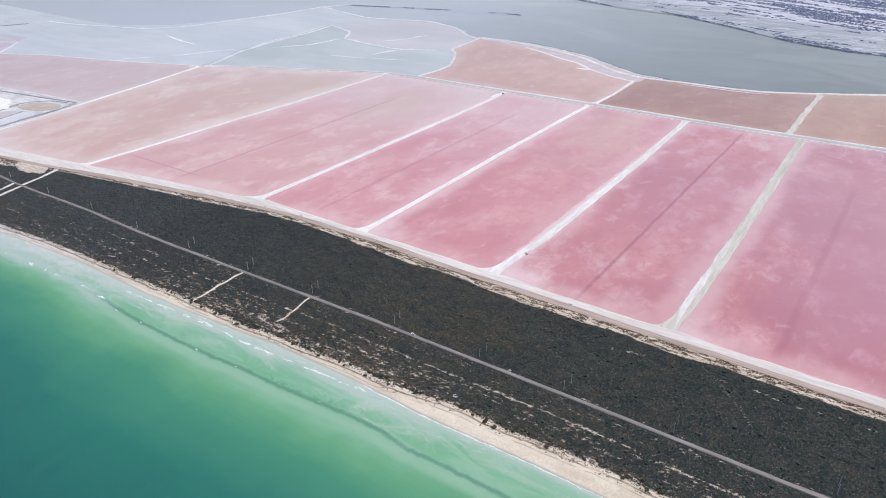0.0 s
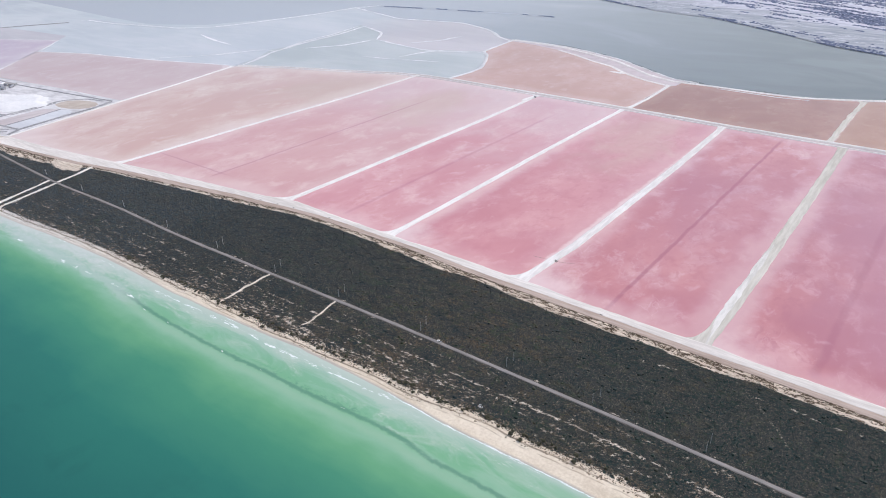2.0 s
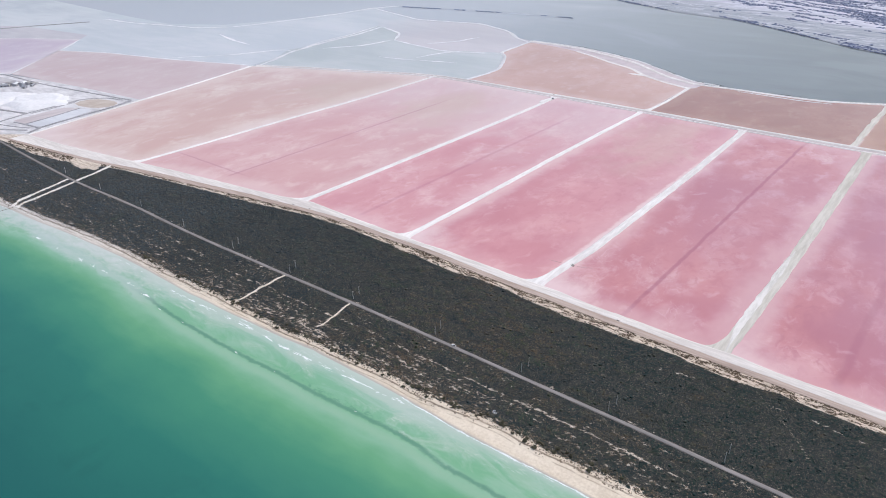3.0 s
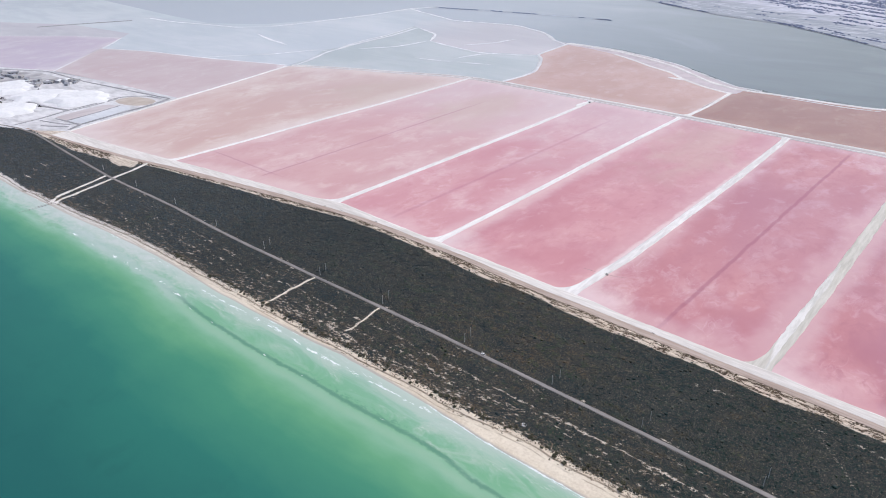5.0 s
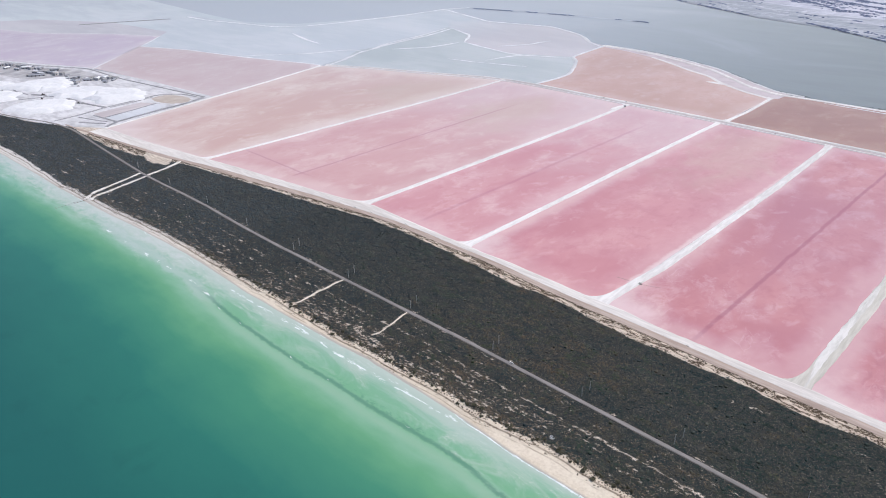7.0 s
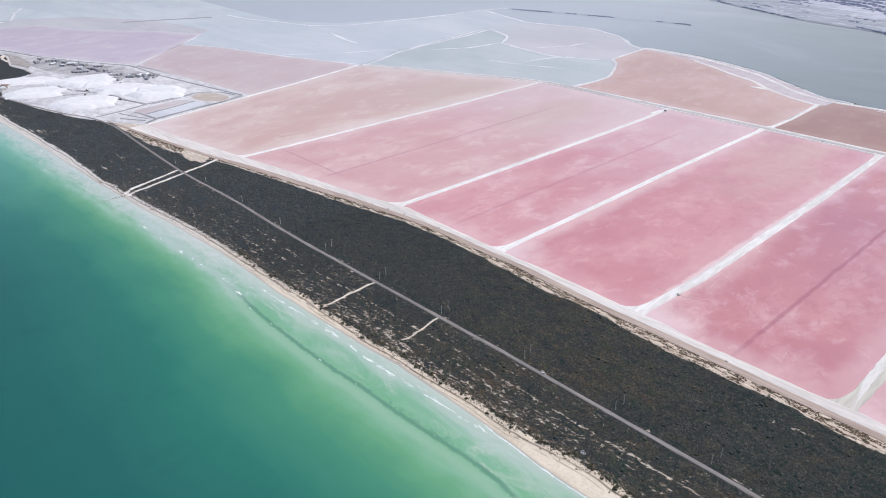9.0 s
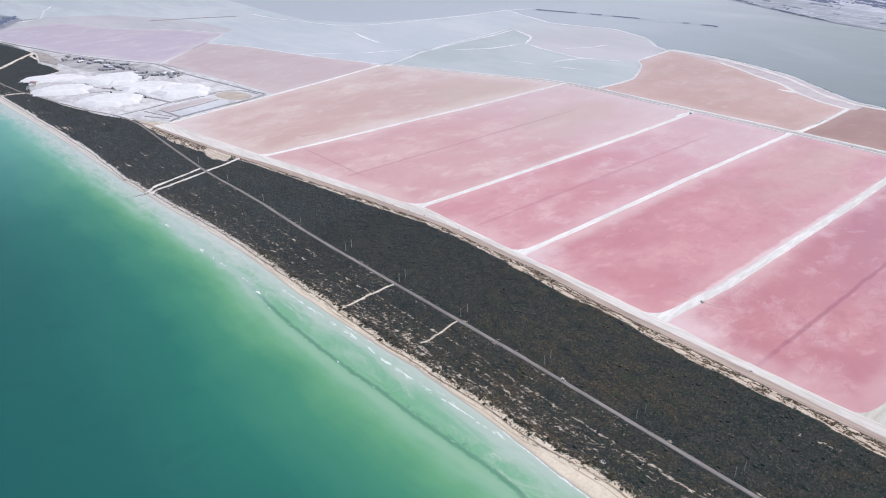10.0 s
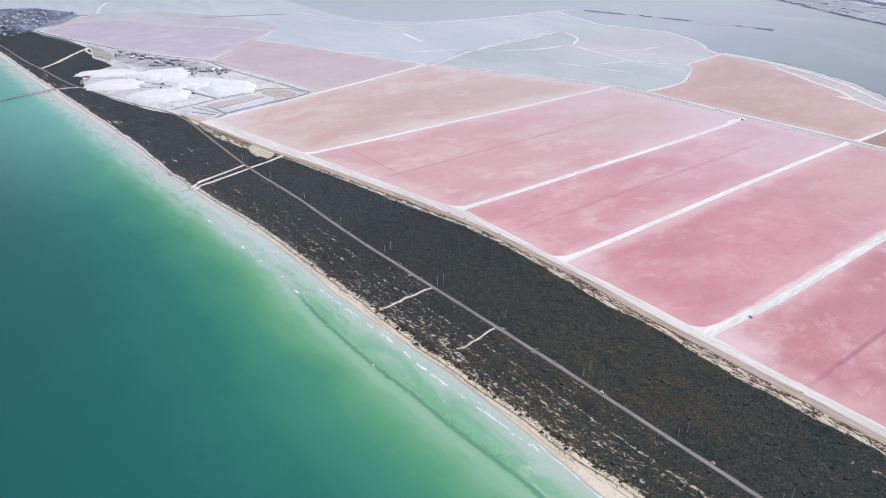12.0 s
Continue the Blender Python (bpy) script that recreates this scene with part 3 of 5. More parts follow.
salt_in = curve((-2200, 404), (-1415, 471), (-1291, 488), (-1204, 501), (-1121, 514), (-1070, 525), (-1023, 536), (-973, 546), (-912, 556), (-854, 566), (-799, 576), (-744, 583), (-693, 590), (-644, 595.5), (-592, 597), (-540, 596), (-496, 597), (-451, 596), (-406, 592.5), (-367, 591), (-297, 591), (-233, 590), (-173, 588), (-121, 587), (-74, 587.5), (-30, 586), (20, 585), (3000, 612))
pond_edge = curve((-2200, 440), (-1352, 509), (-1240, 520), (-1151, 534), (-1042, 552), (-973, 564), (-933, 569.5), (-873, 579), (-812, 587), (-760, 596), (-736, 602), (-704, 609), (-654, 607), (-549, 605), (-499, 604), (-459, 606), (-376, 604), (-347, 603), (-306, 604), (-269, 600), (-207, 600), (-151, 599), (-113, 601), (-76, 597), (-33, 598), (20, 596), (100, 598), (3000, 620))
row_line = curve((-1100, 405), (-940, 415), (-800, 426), (-720, 421), (-645, 415), (-590, 417), (-430, 423), (-360, 422.5), (-300, 422), (-139, 423), (-88, 421), (-61, 418), (200, 424))
trough_line = curve((-3000, 300), (-1050, 331), (-960, 331), (-870, 328), (-740, 330), (-661, 326), (-630, 322.5), (-587, 320.5), (-540, 320), (-480, 321.5), (-445, 324), (-400, 324.5), (-370, 326), (-340, 328.5), (-297, 330.5), (-278, 329), (-263, 326), (-250, 324.5), (-210, 325.5), (-160, 325), (100, 327), (3000, 390))


def shore_line(x):
    return shore_base(x) + 1.3 * (fbm(np.asarray(x) / 60.0, 0.5, 3) - 0.5) * 2


def scrub_line(x):
    return scrub_base(x) + 2.6 * (fbm(np.asarray(x) / 30.0, 1.5, 5) - 0.5) * 2


def inner_line(x):
    return inner_base(x) + 3.0 * (fbm(np.asarray(x) / 22.0, 2.5, 9) - 0.5) * 2


# sandy tracks through the scrub: lists of corners and a half width
TRACKS = [
    ([(-1028, 348), (-1037, 364), (-1046, 404), (-1056, 446)], 2.4), ([(-1036, 346), (-1052, 364), (-1064, 408), (-1076, 446)], 1.9), ([(-1059, 450), (-1064, 479), (-1076, 516)], 2.0),
    ([(-575, 374), (-576, 397), (-578, 410), (-577, 424), (-578, 436), (-577, 448)], 0.7), ([(-470, 397), (-468, 408), (-469.5, 417), (-471, 429), (-473, 439), (-474, 450)], 0.35),
    ([(-1803, 318), (-1800, 345), (-1786, 368)], 3.0), ([(-2053, 337), (-2097, 382), (-2180, 442), (-2251, 498)], 4.0), ([(-2251, 496), (-2200, 480), (-2150, 482)], 3.0),
]


def to_path(x, y, pts):
    best = np.full(np.shape(x), 1e9)
    for (ax, ay), (bx, by) in zip(pts, pts[1:]):
        dx, dy = bx - ax, by - ay
        k = np.clip(((x - ax) * dx + (y - ay) * dy) / (dx * dx + dy * dy), 0, 1)
        best = np.minimum(best, np.hypot(x - ax - k * dx, y - ay - k * dy))
    return best


def to_track(x, y, pts, half):
    """Distance from the worn edge of a track; footpaths sway from side to side."""
    sway = 5.0 * (fbm(y / 9.0, 0.5 + 0 * x, 43) - 0.5) if half < 1 else 0.0
    return to_path(x + sway, y, pts) - half * (0.5 + fbm(x / 3.0, y / 3.0, 44))


def cover_at(x, y):
    """How far scrub covers the ground: 1 dense, 0 bare sand."""
    d = y - scrub_line(x)
    inner = inner_line(x) - y
    beyond = y > road_line(x)
    patches = 0.42 * fbm(x / 7.0, y / 1.7, 21, 4) + 0.58 * fbm(x / 2.6, y / 1.0, 25, 3)
    streak = np.where(x < -1120, 0.84 * fbm(x / 26.0, y / 2.4, 22, 3), patches)
    patch = fbm(x / 45.0, y / 9.0, 31, 2)
    torn = 3.0 * (fbm(x / 3.0, y / 2.2, 33, 3) - 0.5)
    # one long broken row of bare sand, and loose patches between it and the dune
    away = np.abs(y - row_line(x) - 4.0 * (fbm(x / 26.0, 0.4, 27) - 0.5) + torn)
    row = np.clip(1.35 - away / 1.5, 0, 1) * np.clip((fbm(x / 11.0, 0.7, 29) - 0.29) / 0.12, 0, 1) * np.clip((x + 1000) / 500.0, 0.15, 1)
    loose = np.clip((44 - d) / 14.0, 0, 1) * np.clip((fbm(x / 22.0, y / 4.0, 32) - 0.34) / 0.22, 0, 1) * np.clip((x + 760) / 260.0, 0.6, 1) * np.clip((-x - 150) / 200.0, 0.55, 1)
    seaward = 0.70 - 0.27 * row - 0.15 * loose
    inland = np.clip(1.3 - np.abs(y - 546.0 - 9.0 * (fbm(x / 40.0, 0.4, 35) - 0.5) * 2 + torn) / 2.0, 0, 1) * np.clip((x + 190) / 30.0, 0, 1) * np.clip((fbm(x / 8.0, 0.2, 36) - 0.46) / 0.12, 0, 1)
    verge = np.clip(1.2 - np.abs(np.abs(y - road_line(x)) - 4.6) / 1.3, 0, 1) * np.clip((fbm(x / 5.0, 0.9, 38) - 0.53) / 0.1, 0, 1)
    limit = np.where(beyond, 0.86 - 0.38 * np.maximum(inland, verge), seaward) - 0.08 * np.clip((7 - d) / 7.0, 0, 1) + 0.20 * (0.5 - patch)
    c = np.clip((limit - streak) / 0.11 + 0.5, 0, 1)
    c = c * np.clip(d / 2.0 + 0.3, 0, 1) * np.clip(inner / 2.0 + 0.3, 0, 1)
    # a bare sandy lot by the causeway
    lot = np.hypot((x + 1120) / 36.0, (y - 497) / 17.0) + 0.6 * (fbm(x / 12.0, y / 12.0, 41) - 0.5)
    c = c * np.clip((lot - 0.9) / 0.15, 0, 1)
    c = c * np.clip(0.78 + (to_path(x, y, [(-86, 562), (-58, 537), (-36, 512), (-27, 498)]) - 0.5) / 1.0, 0, 1)
    for pts, half in TRACKS:
        c = c * np.clip((to_track(x, y, pts, half) - 0.4) / 1.2, 0, 1)
    return c


def clear_of_tracks(x, y):
    ok = (np.hypot((x + 1120) / 36.0, (y - 497) / 17.0) > 0.9) & (np.hypot(x + 253, y - 398.5) > 4.5)
    for pts, half in TRACKS:
        ok = ok & (to_track(x, y, pts, half) > 0.9)
    return ok


def ground_height(x, y):
    d = y - shore_line(x)
    z = np.clip(d * 0.07, -2.5, 1.1)
    dune = np.exp(-((y - scrub_line(x) - 4) / 9.0) ** 2) * (0.3 + 1.0 * fbm(x / 14.0, y / 8.0, 51))
    return z + dune + 0.35 * (fbm(x / 25.0, y / 18.0, 61) - 0.5) * (d > 10)


# ---- ground to the horizon ----
ground = new("ground", mesh("ground", [(-9000, -6000, -3.2), (7000, -6000, -3.2), (7000, 9000, -3.2), (-9000, 9000, -3.2)], [(0, 1, 2, 3)], FLATS))
tagged(ground, "pale grey mud and salt flats under everything", "ground", kind="structure")


def coast_sheet():
    xs = np.concatenate([np.arange(-5000, -2700, 60.0), np.arange(-2700, -1120, 6.0), np.arange(-1120, -760, 2.6), np.arange(-760, 130, 1.7), np.arange(130, 3000, 60.0)])
    k = np.linspace(0, 1, 215)
    lo, hi = shore_line(xs) - 45.0, np.where(xs < -1400, inner_base(xs) + 4.0, pond_edge(xs) + 1.5)
    y = lo[:, None] + (hi - lo)[:, None] * k[None, :]
    x = np.repeat(xs[:, None], len(k), 1)
    z = ground_height(x, y)
    edge = np.clip((hi[:, None] - y) / 2.5, 0, 1)
    z = z * edge - 0.4 * (1 - edge)
    me = mesh("coast", np.stack([x, y, z], -1).reshape(-1, 3), grid_faces(len(xs), len(k)), LAND, True)
    add_attr(me, "cover", cover_at(x, y))
    add_attr(me, "from_scrub", y - scrub_line(x))
    add_attr(me, "from_sea", y - shore_line(x))
    add_attr(me, "to_track", np.where(np.hypot((x + 1120) / 36.0, (y - 497) / 17.0) < 1.1, 5.0, y - inner_line(x)))
    return tagged(new("beach", me), "pale sand beach and low dunes running into scrub soil", "beach", kind="structure")


coast_sheet()


def sea_sheet():
    xs = np.concatenate([np.arange(-6000, -2700, 150.0), np.arange(-2700, 200, 12.0), np.arange(200, 5000, 150.0)])
    off = np.concatenate([np.arange(-8, 60, 2.0), np.arange(60, 200, 10.0), np.arange(200, 700, 50.0), [1000, 1800, 3000, 5500]])
    line = shore_line(xs)
    x = np.repeat(xs[:, None], len(off), 1)
    y = line[:, None] - off[None, :]
    me = mesh("sea", np.stack([x, y, 0 * x], -1).reshape(-1, 3), [f[::-1] for f in grid_faces(len(xs), len(off))], SEA, True)
    add_attr(me, "offshore", np.repeat(off[None, :], len(xs), 0))
    add_attr(me, "from_trough", y - trough_line(x))
    return tagged(new("sea", me), "turquoise sea, milky green over sand near the beach", "sea", kind="structure")


sea_sheet()


def strip(name, lo, hi, x0, x1, z, mat, label, category, step=6.0, skirt=0.6, wobble=0.4):
    """A raised strip of ground between two lines of y over x."""
    xs = np.arange(x0, x1 + step, step)
    a = lo(xs) + wobble * 2 * (fbm(xs / 9.0, 3.3, 71) - 0.5)
    b = hi(xs) + wobble * 2 * (fbm(xs / 9.0, 8.3, 73) - 0.5)
    rows = [(a - skirt, -0.3), (a, 0), (a * 0.5 + b * 0.5, 0.06), (b, 0), (b + skirt, -0.3)]
    v = np.stack([np.stack([xs, r, np.full(len(xs), z + dz)], -1) for r, dz in rows], 1).reshape(-1, 3)
    return tagged(new(name, mesh(name, v, grid_faces(len(xs), len(rows)), mat)), label, category, kind="structure")


strip("road_shoulder", lambda x: road_line(x) - 1.75, lambda x: road_line(x) + 2.1, -2067, 1500, 1.48, SHOULDER, "gravel shoulder of the coast road", "road shoulder", wobble=0.9)
strip("road", lambda x: road_line(x) - 1.5, lambda x: road_line(x) + 1.5, -2700, 1500, 1.66, ASPHALT, "straight worn grey asphalt coast road through scrub", "road", wobble=0.15)
strip("dirt_track", track_in, salt_in, -1430, 1500, 1.45, DIRT, "brown dirt track on the causeway beside the salt ponds", "track", wobble=0.5)
strip("salt_bank", lambda x: salt_in(x) + 0.7, pond_edge, -1352, 1500, 1.5, SALT_LONG, "white salt-crusted bank along the ponds", "bank", skirt=1.6, wobble=1.0)


def ribbon(name, pts, half, z, mat, label, category, step=5.0, skirt=1.2, flare=(0, 0), wobble=0.06, kind="structure", low=-0.9, taper=0.0):
    """A low embankment along a line of corners. flare: metres by which it widens at either end."""
    p = np.array(pts, float)
    seg = np.hypot(*np.diff(p, axis=0).T)
    s = np.concatenate([[0], np.cumsum(seg)])
    k = np.linspace(0, s[-1], max(2, int(s[-1] / step) + 1))
    x, y = np.interp(k, s, p[:, 0]), np.interp(k, s, p[:, 1])
    for _ in range(3 if len(pts) > 2 else 0):
        x[1:-1], y[1:-1] = (x[:-2] + 2 * x[1:-1] + x[2:]) / 4, (y[:-2] + 2 * y[1:-1] + y[2:]) / 4
    tx, ty = np.gradient(x), np.gradient(y)
    ln = np.hypot(tx, ty)
    nx, ny = -ty / ln, tx / ln
    seed = int(abs(pts[0][0]) + abs(pts[-1][1])) % 97
    h = [half * (1 + wobble * 4 * (fbm(k / 18.0, 1.0 + q, seed) - 0.5)) + (0.3 + 0.9 * q) * (flare[0] * np.exp(-k / 8.0) + flare[1] * np.exp(-(s[-1] - k) / 7.0)) for q in (0, 1)]
    if taper:
        h = [q * np.clip(np.minimum(k, s[-1] - k) / taper, 0.05, 1) for q in h]
    rows = [(-h[0] - skirt, low), (-h[0], 0.0), (0 * k, 0.1), (h[1], 0.0), (h[1] + skirt, low)]
    v = np.stack([np.stack([x + nx * r, y + ny * r, np.full(len(k), z + dz)], -1) for r, dz in rows], 1).reshape(-1, 3)
    return tagged(new(name, mesh(name, v, grid_faces(len(k), len(rows)), mat)), label, category, kind=kind)


for pts, half in TRACKS:
    ribbon("sand_track", pts, half, 1.55, MARL if -1100 < pts[0][0] < -1000 else PATH_SAND, "trodden pale sand track through dark scrub", "track", 2.5, 0.35, wobble=0.5, low=-0.5)


# ---- ponds ----
def pond(pts, mat, label, z=0.3, cell=8.0, name="salt_pond"):
    """A sheet of brine inside a ring of corners, with its distance from the banks."""
    p = np.array(pts, float)
    bm = bmesh.new()
    bm.faces.new([bm.verts.new((x, y, z)) for x, y in pts])
    lo, hi = p.min(0), p.max(0)
    for axis in (0, 1):
        for c in np.arange(lo[axis] + cell, hi[axis], cell):
            co = [0, 0, 0]
            no = [0, 0, 0]
            co[axis], no[axis] = c, 1
            bmesh.ops.bisect_plane(bm, geom=bm.verts[:] + bm.edges[:] + bm.faces[:], plane_co=co, plane_no=no)
    if bm.faces[:] and bm.faces[:][0].normal.z < 0:
        bmesh.ops.reverse_faces(bm, faces=bm.faces[:])
    me = bm_mesh(name, bm, mat)
    co = np.empty(len(me.vertices) * 3, np.float32)
    me.vertices.foreach_get("co", co)
    co = co.reshape(-1, 3)
    add_attr(me, "from_bank", to_path(co[:, 0], co[:, 1], list(pts) + [pts[0]]))
    return tagged(new(name, me), label, "pond", kind="structure")


def near(x0, x1):
    """The pond margin along the bank from x0 to x1."""
    return [(float(x), float(pond_edge(x)) - 0.5) for x in np.linspace(x0, x1, max(2, int((x1 - x0) / 20)))]


PINK = (0.60, 0.295, 0.315)
pond(near(-1354, -1058) + [(-1011, 1284), (-1053, 1267), (-1182, 1212), (-1324, 1157), (-1448, 1100), (-1400, 820), (-1391, 755)],
     pond_mat("salmon_brine", (0.64, 0.48, 0.43), (0.76, 0.65, 0.61), (0.585, 0.40, 0.35), streak=0.7, rim=14, seed=1.0, size=0.6, crust=0.2, silt=(-1090, 1070, 120, 190, 0.8), corner=(-1340, 525, 120, 0.5)), "pale salmon brine pond with a white salt rim", cell=16)
pond(near(-1058, -721) + [(-694, 1291), (-905, 1287), (-983, 1283), (-1011, 1284)],
     pond_mat("rose_brine", (0.63, 0.40, 0.39), (0.75, 0.585, 0.575), (0.59, 0.345, 0.34), (("y", -886, 596, 1180, 3.2, 0.5), ("x", 620, -1056, -850, 2.8, 0.45)), 0.55, 9, 2.0, size=0.7, crust=0.6, silt=(-840, 1110, 80, 150, 0.6)), "rose brine pond crossed by sunken channels", cell=16)
pond(near(-721, -530) + [(-505, 1295), (-694, 1291)],
     pond_mat("pink_brine_west", (0.63, 0.345, 0.36), (0.74, 0.53, 0.55), (0.57, 0.27, 0.295), (("y", -623, 612, 1230, 4.5, 0.3),), 0.55, 8, 3.0, crust=0.5), "pink brine pond with cloudy streaks", cell=16)
pond(near(-530, -334) + [(-310, 1296), (-505, 1295)],
     pond_mat("pink_brine_middle", PINK, (0.70, 0.45, 0.46), (0.53, 0.235, 0.265), (), 0.45, 9, 4.0, crust=0.1, silt=(-410, 1160, 80, 190, 0.45), lilac=(-440, -300, 0.12), corner=(-520, 606, 75, 0.85), west=(-523, 0.028, 22, 0.5)), "even pink brine pond with paler margins", cell=16)
pond(near(-334, -128) + [(-111, 1297), (-310, 1296)],
     pond_mat("pink_brine_streaked", (0.555, 0.262, 0.275), (0.70, 0.50, 0.51), (0.475, 0.195, 0.225), (("y", -230, 588, 1340, 3.6, 0.6),), 0.7, 7, 5.0, lilac=(-300, -180, 0.38), corner=(-322, 606, 62, 0.85), west=(-324, 0.024, 14, 0.4)), "pink brine pond with white streaks and a dark sunken channel", cell=16)
pond(near(-128, 420) + [(420, 1311), (16, 1304), (-111, 1297)],
     pond_mat("magenta_brine", (0.49, 0.208, 0.232), (0.66, 0.43, 0.45), (0.42, 0.165, 0.205), (("y", -29, 600, 1150, 6.0, 0.25),), 0.5, 10, 6.0, crust=0.08, lilac=(-110, 40, 0.7), corner=(-112, 598, 54, 0.7), west=(-116, 0.012, 24, 0.32)), "magenta pink brine pond with a broad pale rim", cell=16)

back_shore = curve((-1035, 1773), (-962, 1775), (-875, 1770), (-781, 1743), (-690, 1710), (-594, 1646), (-508, 1588), (-446, 1584), (-330, 1583), (-231, 1592), (-138, 1635), (-10, 1702), (420, 1910))
TERRA = pond_mat("terracotta_brine", (0.375, 0.205, 0.160), (0.45, 0.28, 0.225), (0.325, 0.172, 0.135), (), 0.4, 8, 7.0)
TAN = pond_mat("tan_brine", (0.57, 0.37, 0.318), (0.64, 0.475, 0.425), (0.51, 0.32, 0.268), (), 0.4, 8, 8.0)
pond([(-932, 1306), (-700, 1308), (-500, 1313), (-496, 1524), (-551, 1540), (-608, 1571), (-640, 1592), (-666, 1621), (-735, 1650), (-800, 1688), (-866, 1719), (-950, 1742), (-1032, 1752), (-1028, 1669), (-1024, 1594), (-993, 1562), (-957, 1497), (-927, 1430), (-924, 1380)], TAN, "tan brine pond with a curved far bank", cell=24)
pond([(-498, 1313), (-306, 1313), (-134, 1318), (-126, 1628), (-232, 1585), (-288, 1578), (-408, 1572), (-488, 1564)], TERRA, "dull terracotta brine pond", cell=24)
pond([(-132, 1318), (16, 1324), (420, 1334), (420, 1890), (-10, 1690), (-124, 1625)], pond_mat("terracotta_brine_east", (0.43, 0.255, 0.185), (0.50, 0.33, 0.25), (0.385, 0.215, 0.155), (), 0.4, 8, 9.0), "terracotta brine pond beyond the canal", cell=24)
pond([(-2640, 444), (-2400, 500), (-2185, 553), (-1866, 699), (-2010, 876), (-2142, 1020), (-2302, 935), (-2487, 790), (-2700, 720), (-2733, 640), (-2728, 545)], pond_mat("lilac_brine", (0.59, 0.49, 0.545), (0.70, 0.62, 0.65), (0.56, 0.455, 0.535), (), 0.6, 10, 10.0, crust=0.3), "lilac brine pond behind the saltworks", cell=40)
pond([(-1863, 703), (-1640, 735), (-1393, 762), (-1413, 905), (-1448, 1100), (-1511, 1084), (-1682, 1023), (-1896, 968), (-2040, 905)], pond_mat("dusky_rose_brine", (0.60, 0.475, 0.465), (0.66, 0.56, 0.555), (0.57, 0.43, 0.42), (), 0.4, 10, 11.0), "dusky rose brine pond beside the saltworks", cell=40)

# ---- lagoons and the estuary ----
GREEN_GREY = lagoon_mat("grey_green_lagoon", (0.45, 0.485, 0.485), (0.54, 0.56, 0.565))
def mud_mat():
    g = Mat("pale_shallow_lagoon", 0.2, 0.5, 1.33)
    n1, n2 = g.noise(g.coords(0.6, 1), 0.004, 4.0, 0.55, 0.8), g.noise(g.coords(0.25, 1), 0.024, 4.0, 0.6, 0.8)
    f = g.span(g.math("ADD", g.math("MULTIPLY", n1, 0.65), g.math("MULTIPLY", n2, 0.35)), 0.38, 0.64)
    mud, clear = g.mix(f, (0.52, 0.49, 0.51), (0.60, 0.56, 0.58)), g.mix(f, (0.53, 0.56, 0.595), (0.63, 0.645, 0.67))
    g.colour(g.mix(g.span(g.math("ADD", g.axis(0), g.math("MULTIPLY", n1, 300.0)), -1560.0, -1180.0), clear, mud))
    return g.bump(g.noise(g.coords(1, 1), 0.25, 3.0), 0.06, 0.1).m


PALE_MUD = mud_mat()
def estuary_mat():
    g = Mat("grey_estuary", 0.2, 0.5, 1.33)
    n1 = g.noise(g.coords(0.6, 1), 0.0035, 4.0, 0.55, 0.8)
    n2 = g.noise(g.coords(0.2, 1), 0.02, 4.0, 0.6, 0.8)
    c = g.mix(g.span(g.math("ADD", g.math("MULTIPLY", n1, 0.85), g.math("MULTIPLY", n2, 0.15)), 0.38, 0.64), (0.128, 0.153, 0.155), (0.185, 0.212, 0.217))
    # sky reflection painted into the water, paler towards the west
    shallow = g.span(g.math("ADD", g.axis(0), g.math("MULTIPLY", n1, 900.0)), 350.0, -1350.0)
    g.colour(g.mix(g.math("MULTIPLY", shallow, 0.9), c, (0.51, 0.535, 0.585)))
    return g.bump(g.noise(g.coords(1, 1), 0.25, 3.0), 0.06, 0.1).m


def far_flats_mat():
    g = Mat("far_tidal_flats", 0.7, 0.3)
    inland = g.math("SUBTRACT", g.math("ADD", g.axis(1), g.math("MULTIPLY", g.axis(0), 0.45)), 2090.0)
    bands = g.noise(g.coords(0.22, 1, 1, 24), 0.014, 5.0, 0.62, 0.5)
    fine = g.noise(g.coords(0.3, 1, 1, 24), 0.05, 4.0, 0.6, 0.3)
    reach = g.math("ADD", inland, g.math("MULTIPLY", g.math("SUBTRACT", bands, 0.5), 520.0))
    pale = g.mix(g.span(fine, 0.36, 0.64), (0.40, 0.415, 0.49), (0.58, 0.59, 0.665))
    shallows = g.mix(g.span(fine, 0.36, 0.64), (0.27, 0.30, 0.345), (0.36, 0.385, 0.435))
    c = g.mix(g.span(reach, 170.0, 400.0), shallows, pale)
    c = g.mix(g.math("MULTIPLY", g.span(g.math("ABSOLUTE", g.math("SUBTRACT", bands, 0.55)), 0.02, 0.0), 0.7), c, (0.62, 0.63, 0.69))
    return g.colour(c).bump(fine, 0.2, 0.2).m


ESTUARY = estuary_mat()
PALE_LILAC = lagoon_mat("pale_lilac_lagoon", (0.52, 0.49, 0.51), (0.60, 0.56, 0.58))
PALE_LAGOON = lagoon_mat("pale_blue_lagoon", (0.53, 0.56, 0.595), (0.63, 0.645, 0.67))


def sheet(name, pts, z, mat, label, category):
    return tagged(new(name, mesh(name, [(x, y, z) for x, y in pts], [tuple(range(len(pts)))], mat)), label, category, kind="structure")


sheet("estuary", [(-6500, 900), (-2900, 640), (-2640, 430), (-1400, 900), (-1100, 1290), (1800, 1290), (1800, 2150), (-38, 2110), (-126, 2117), (-272, 2171), (-454, 2305), (-666, 2436), (-881, 2483), (-1098, 2585), (-1600, 2850), (-6500, 4200)], -0.5, ESTUARY, "wide grey-green estuary", "estuary")
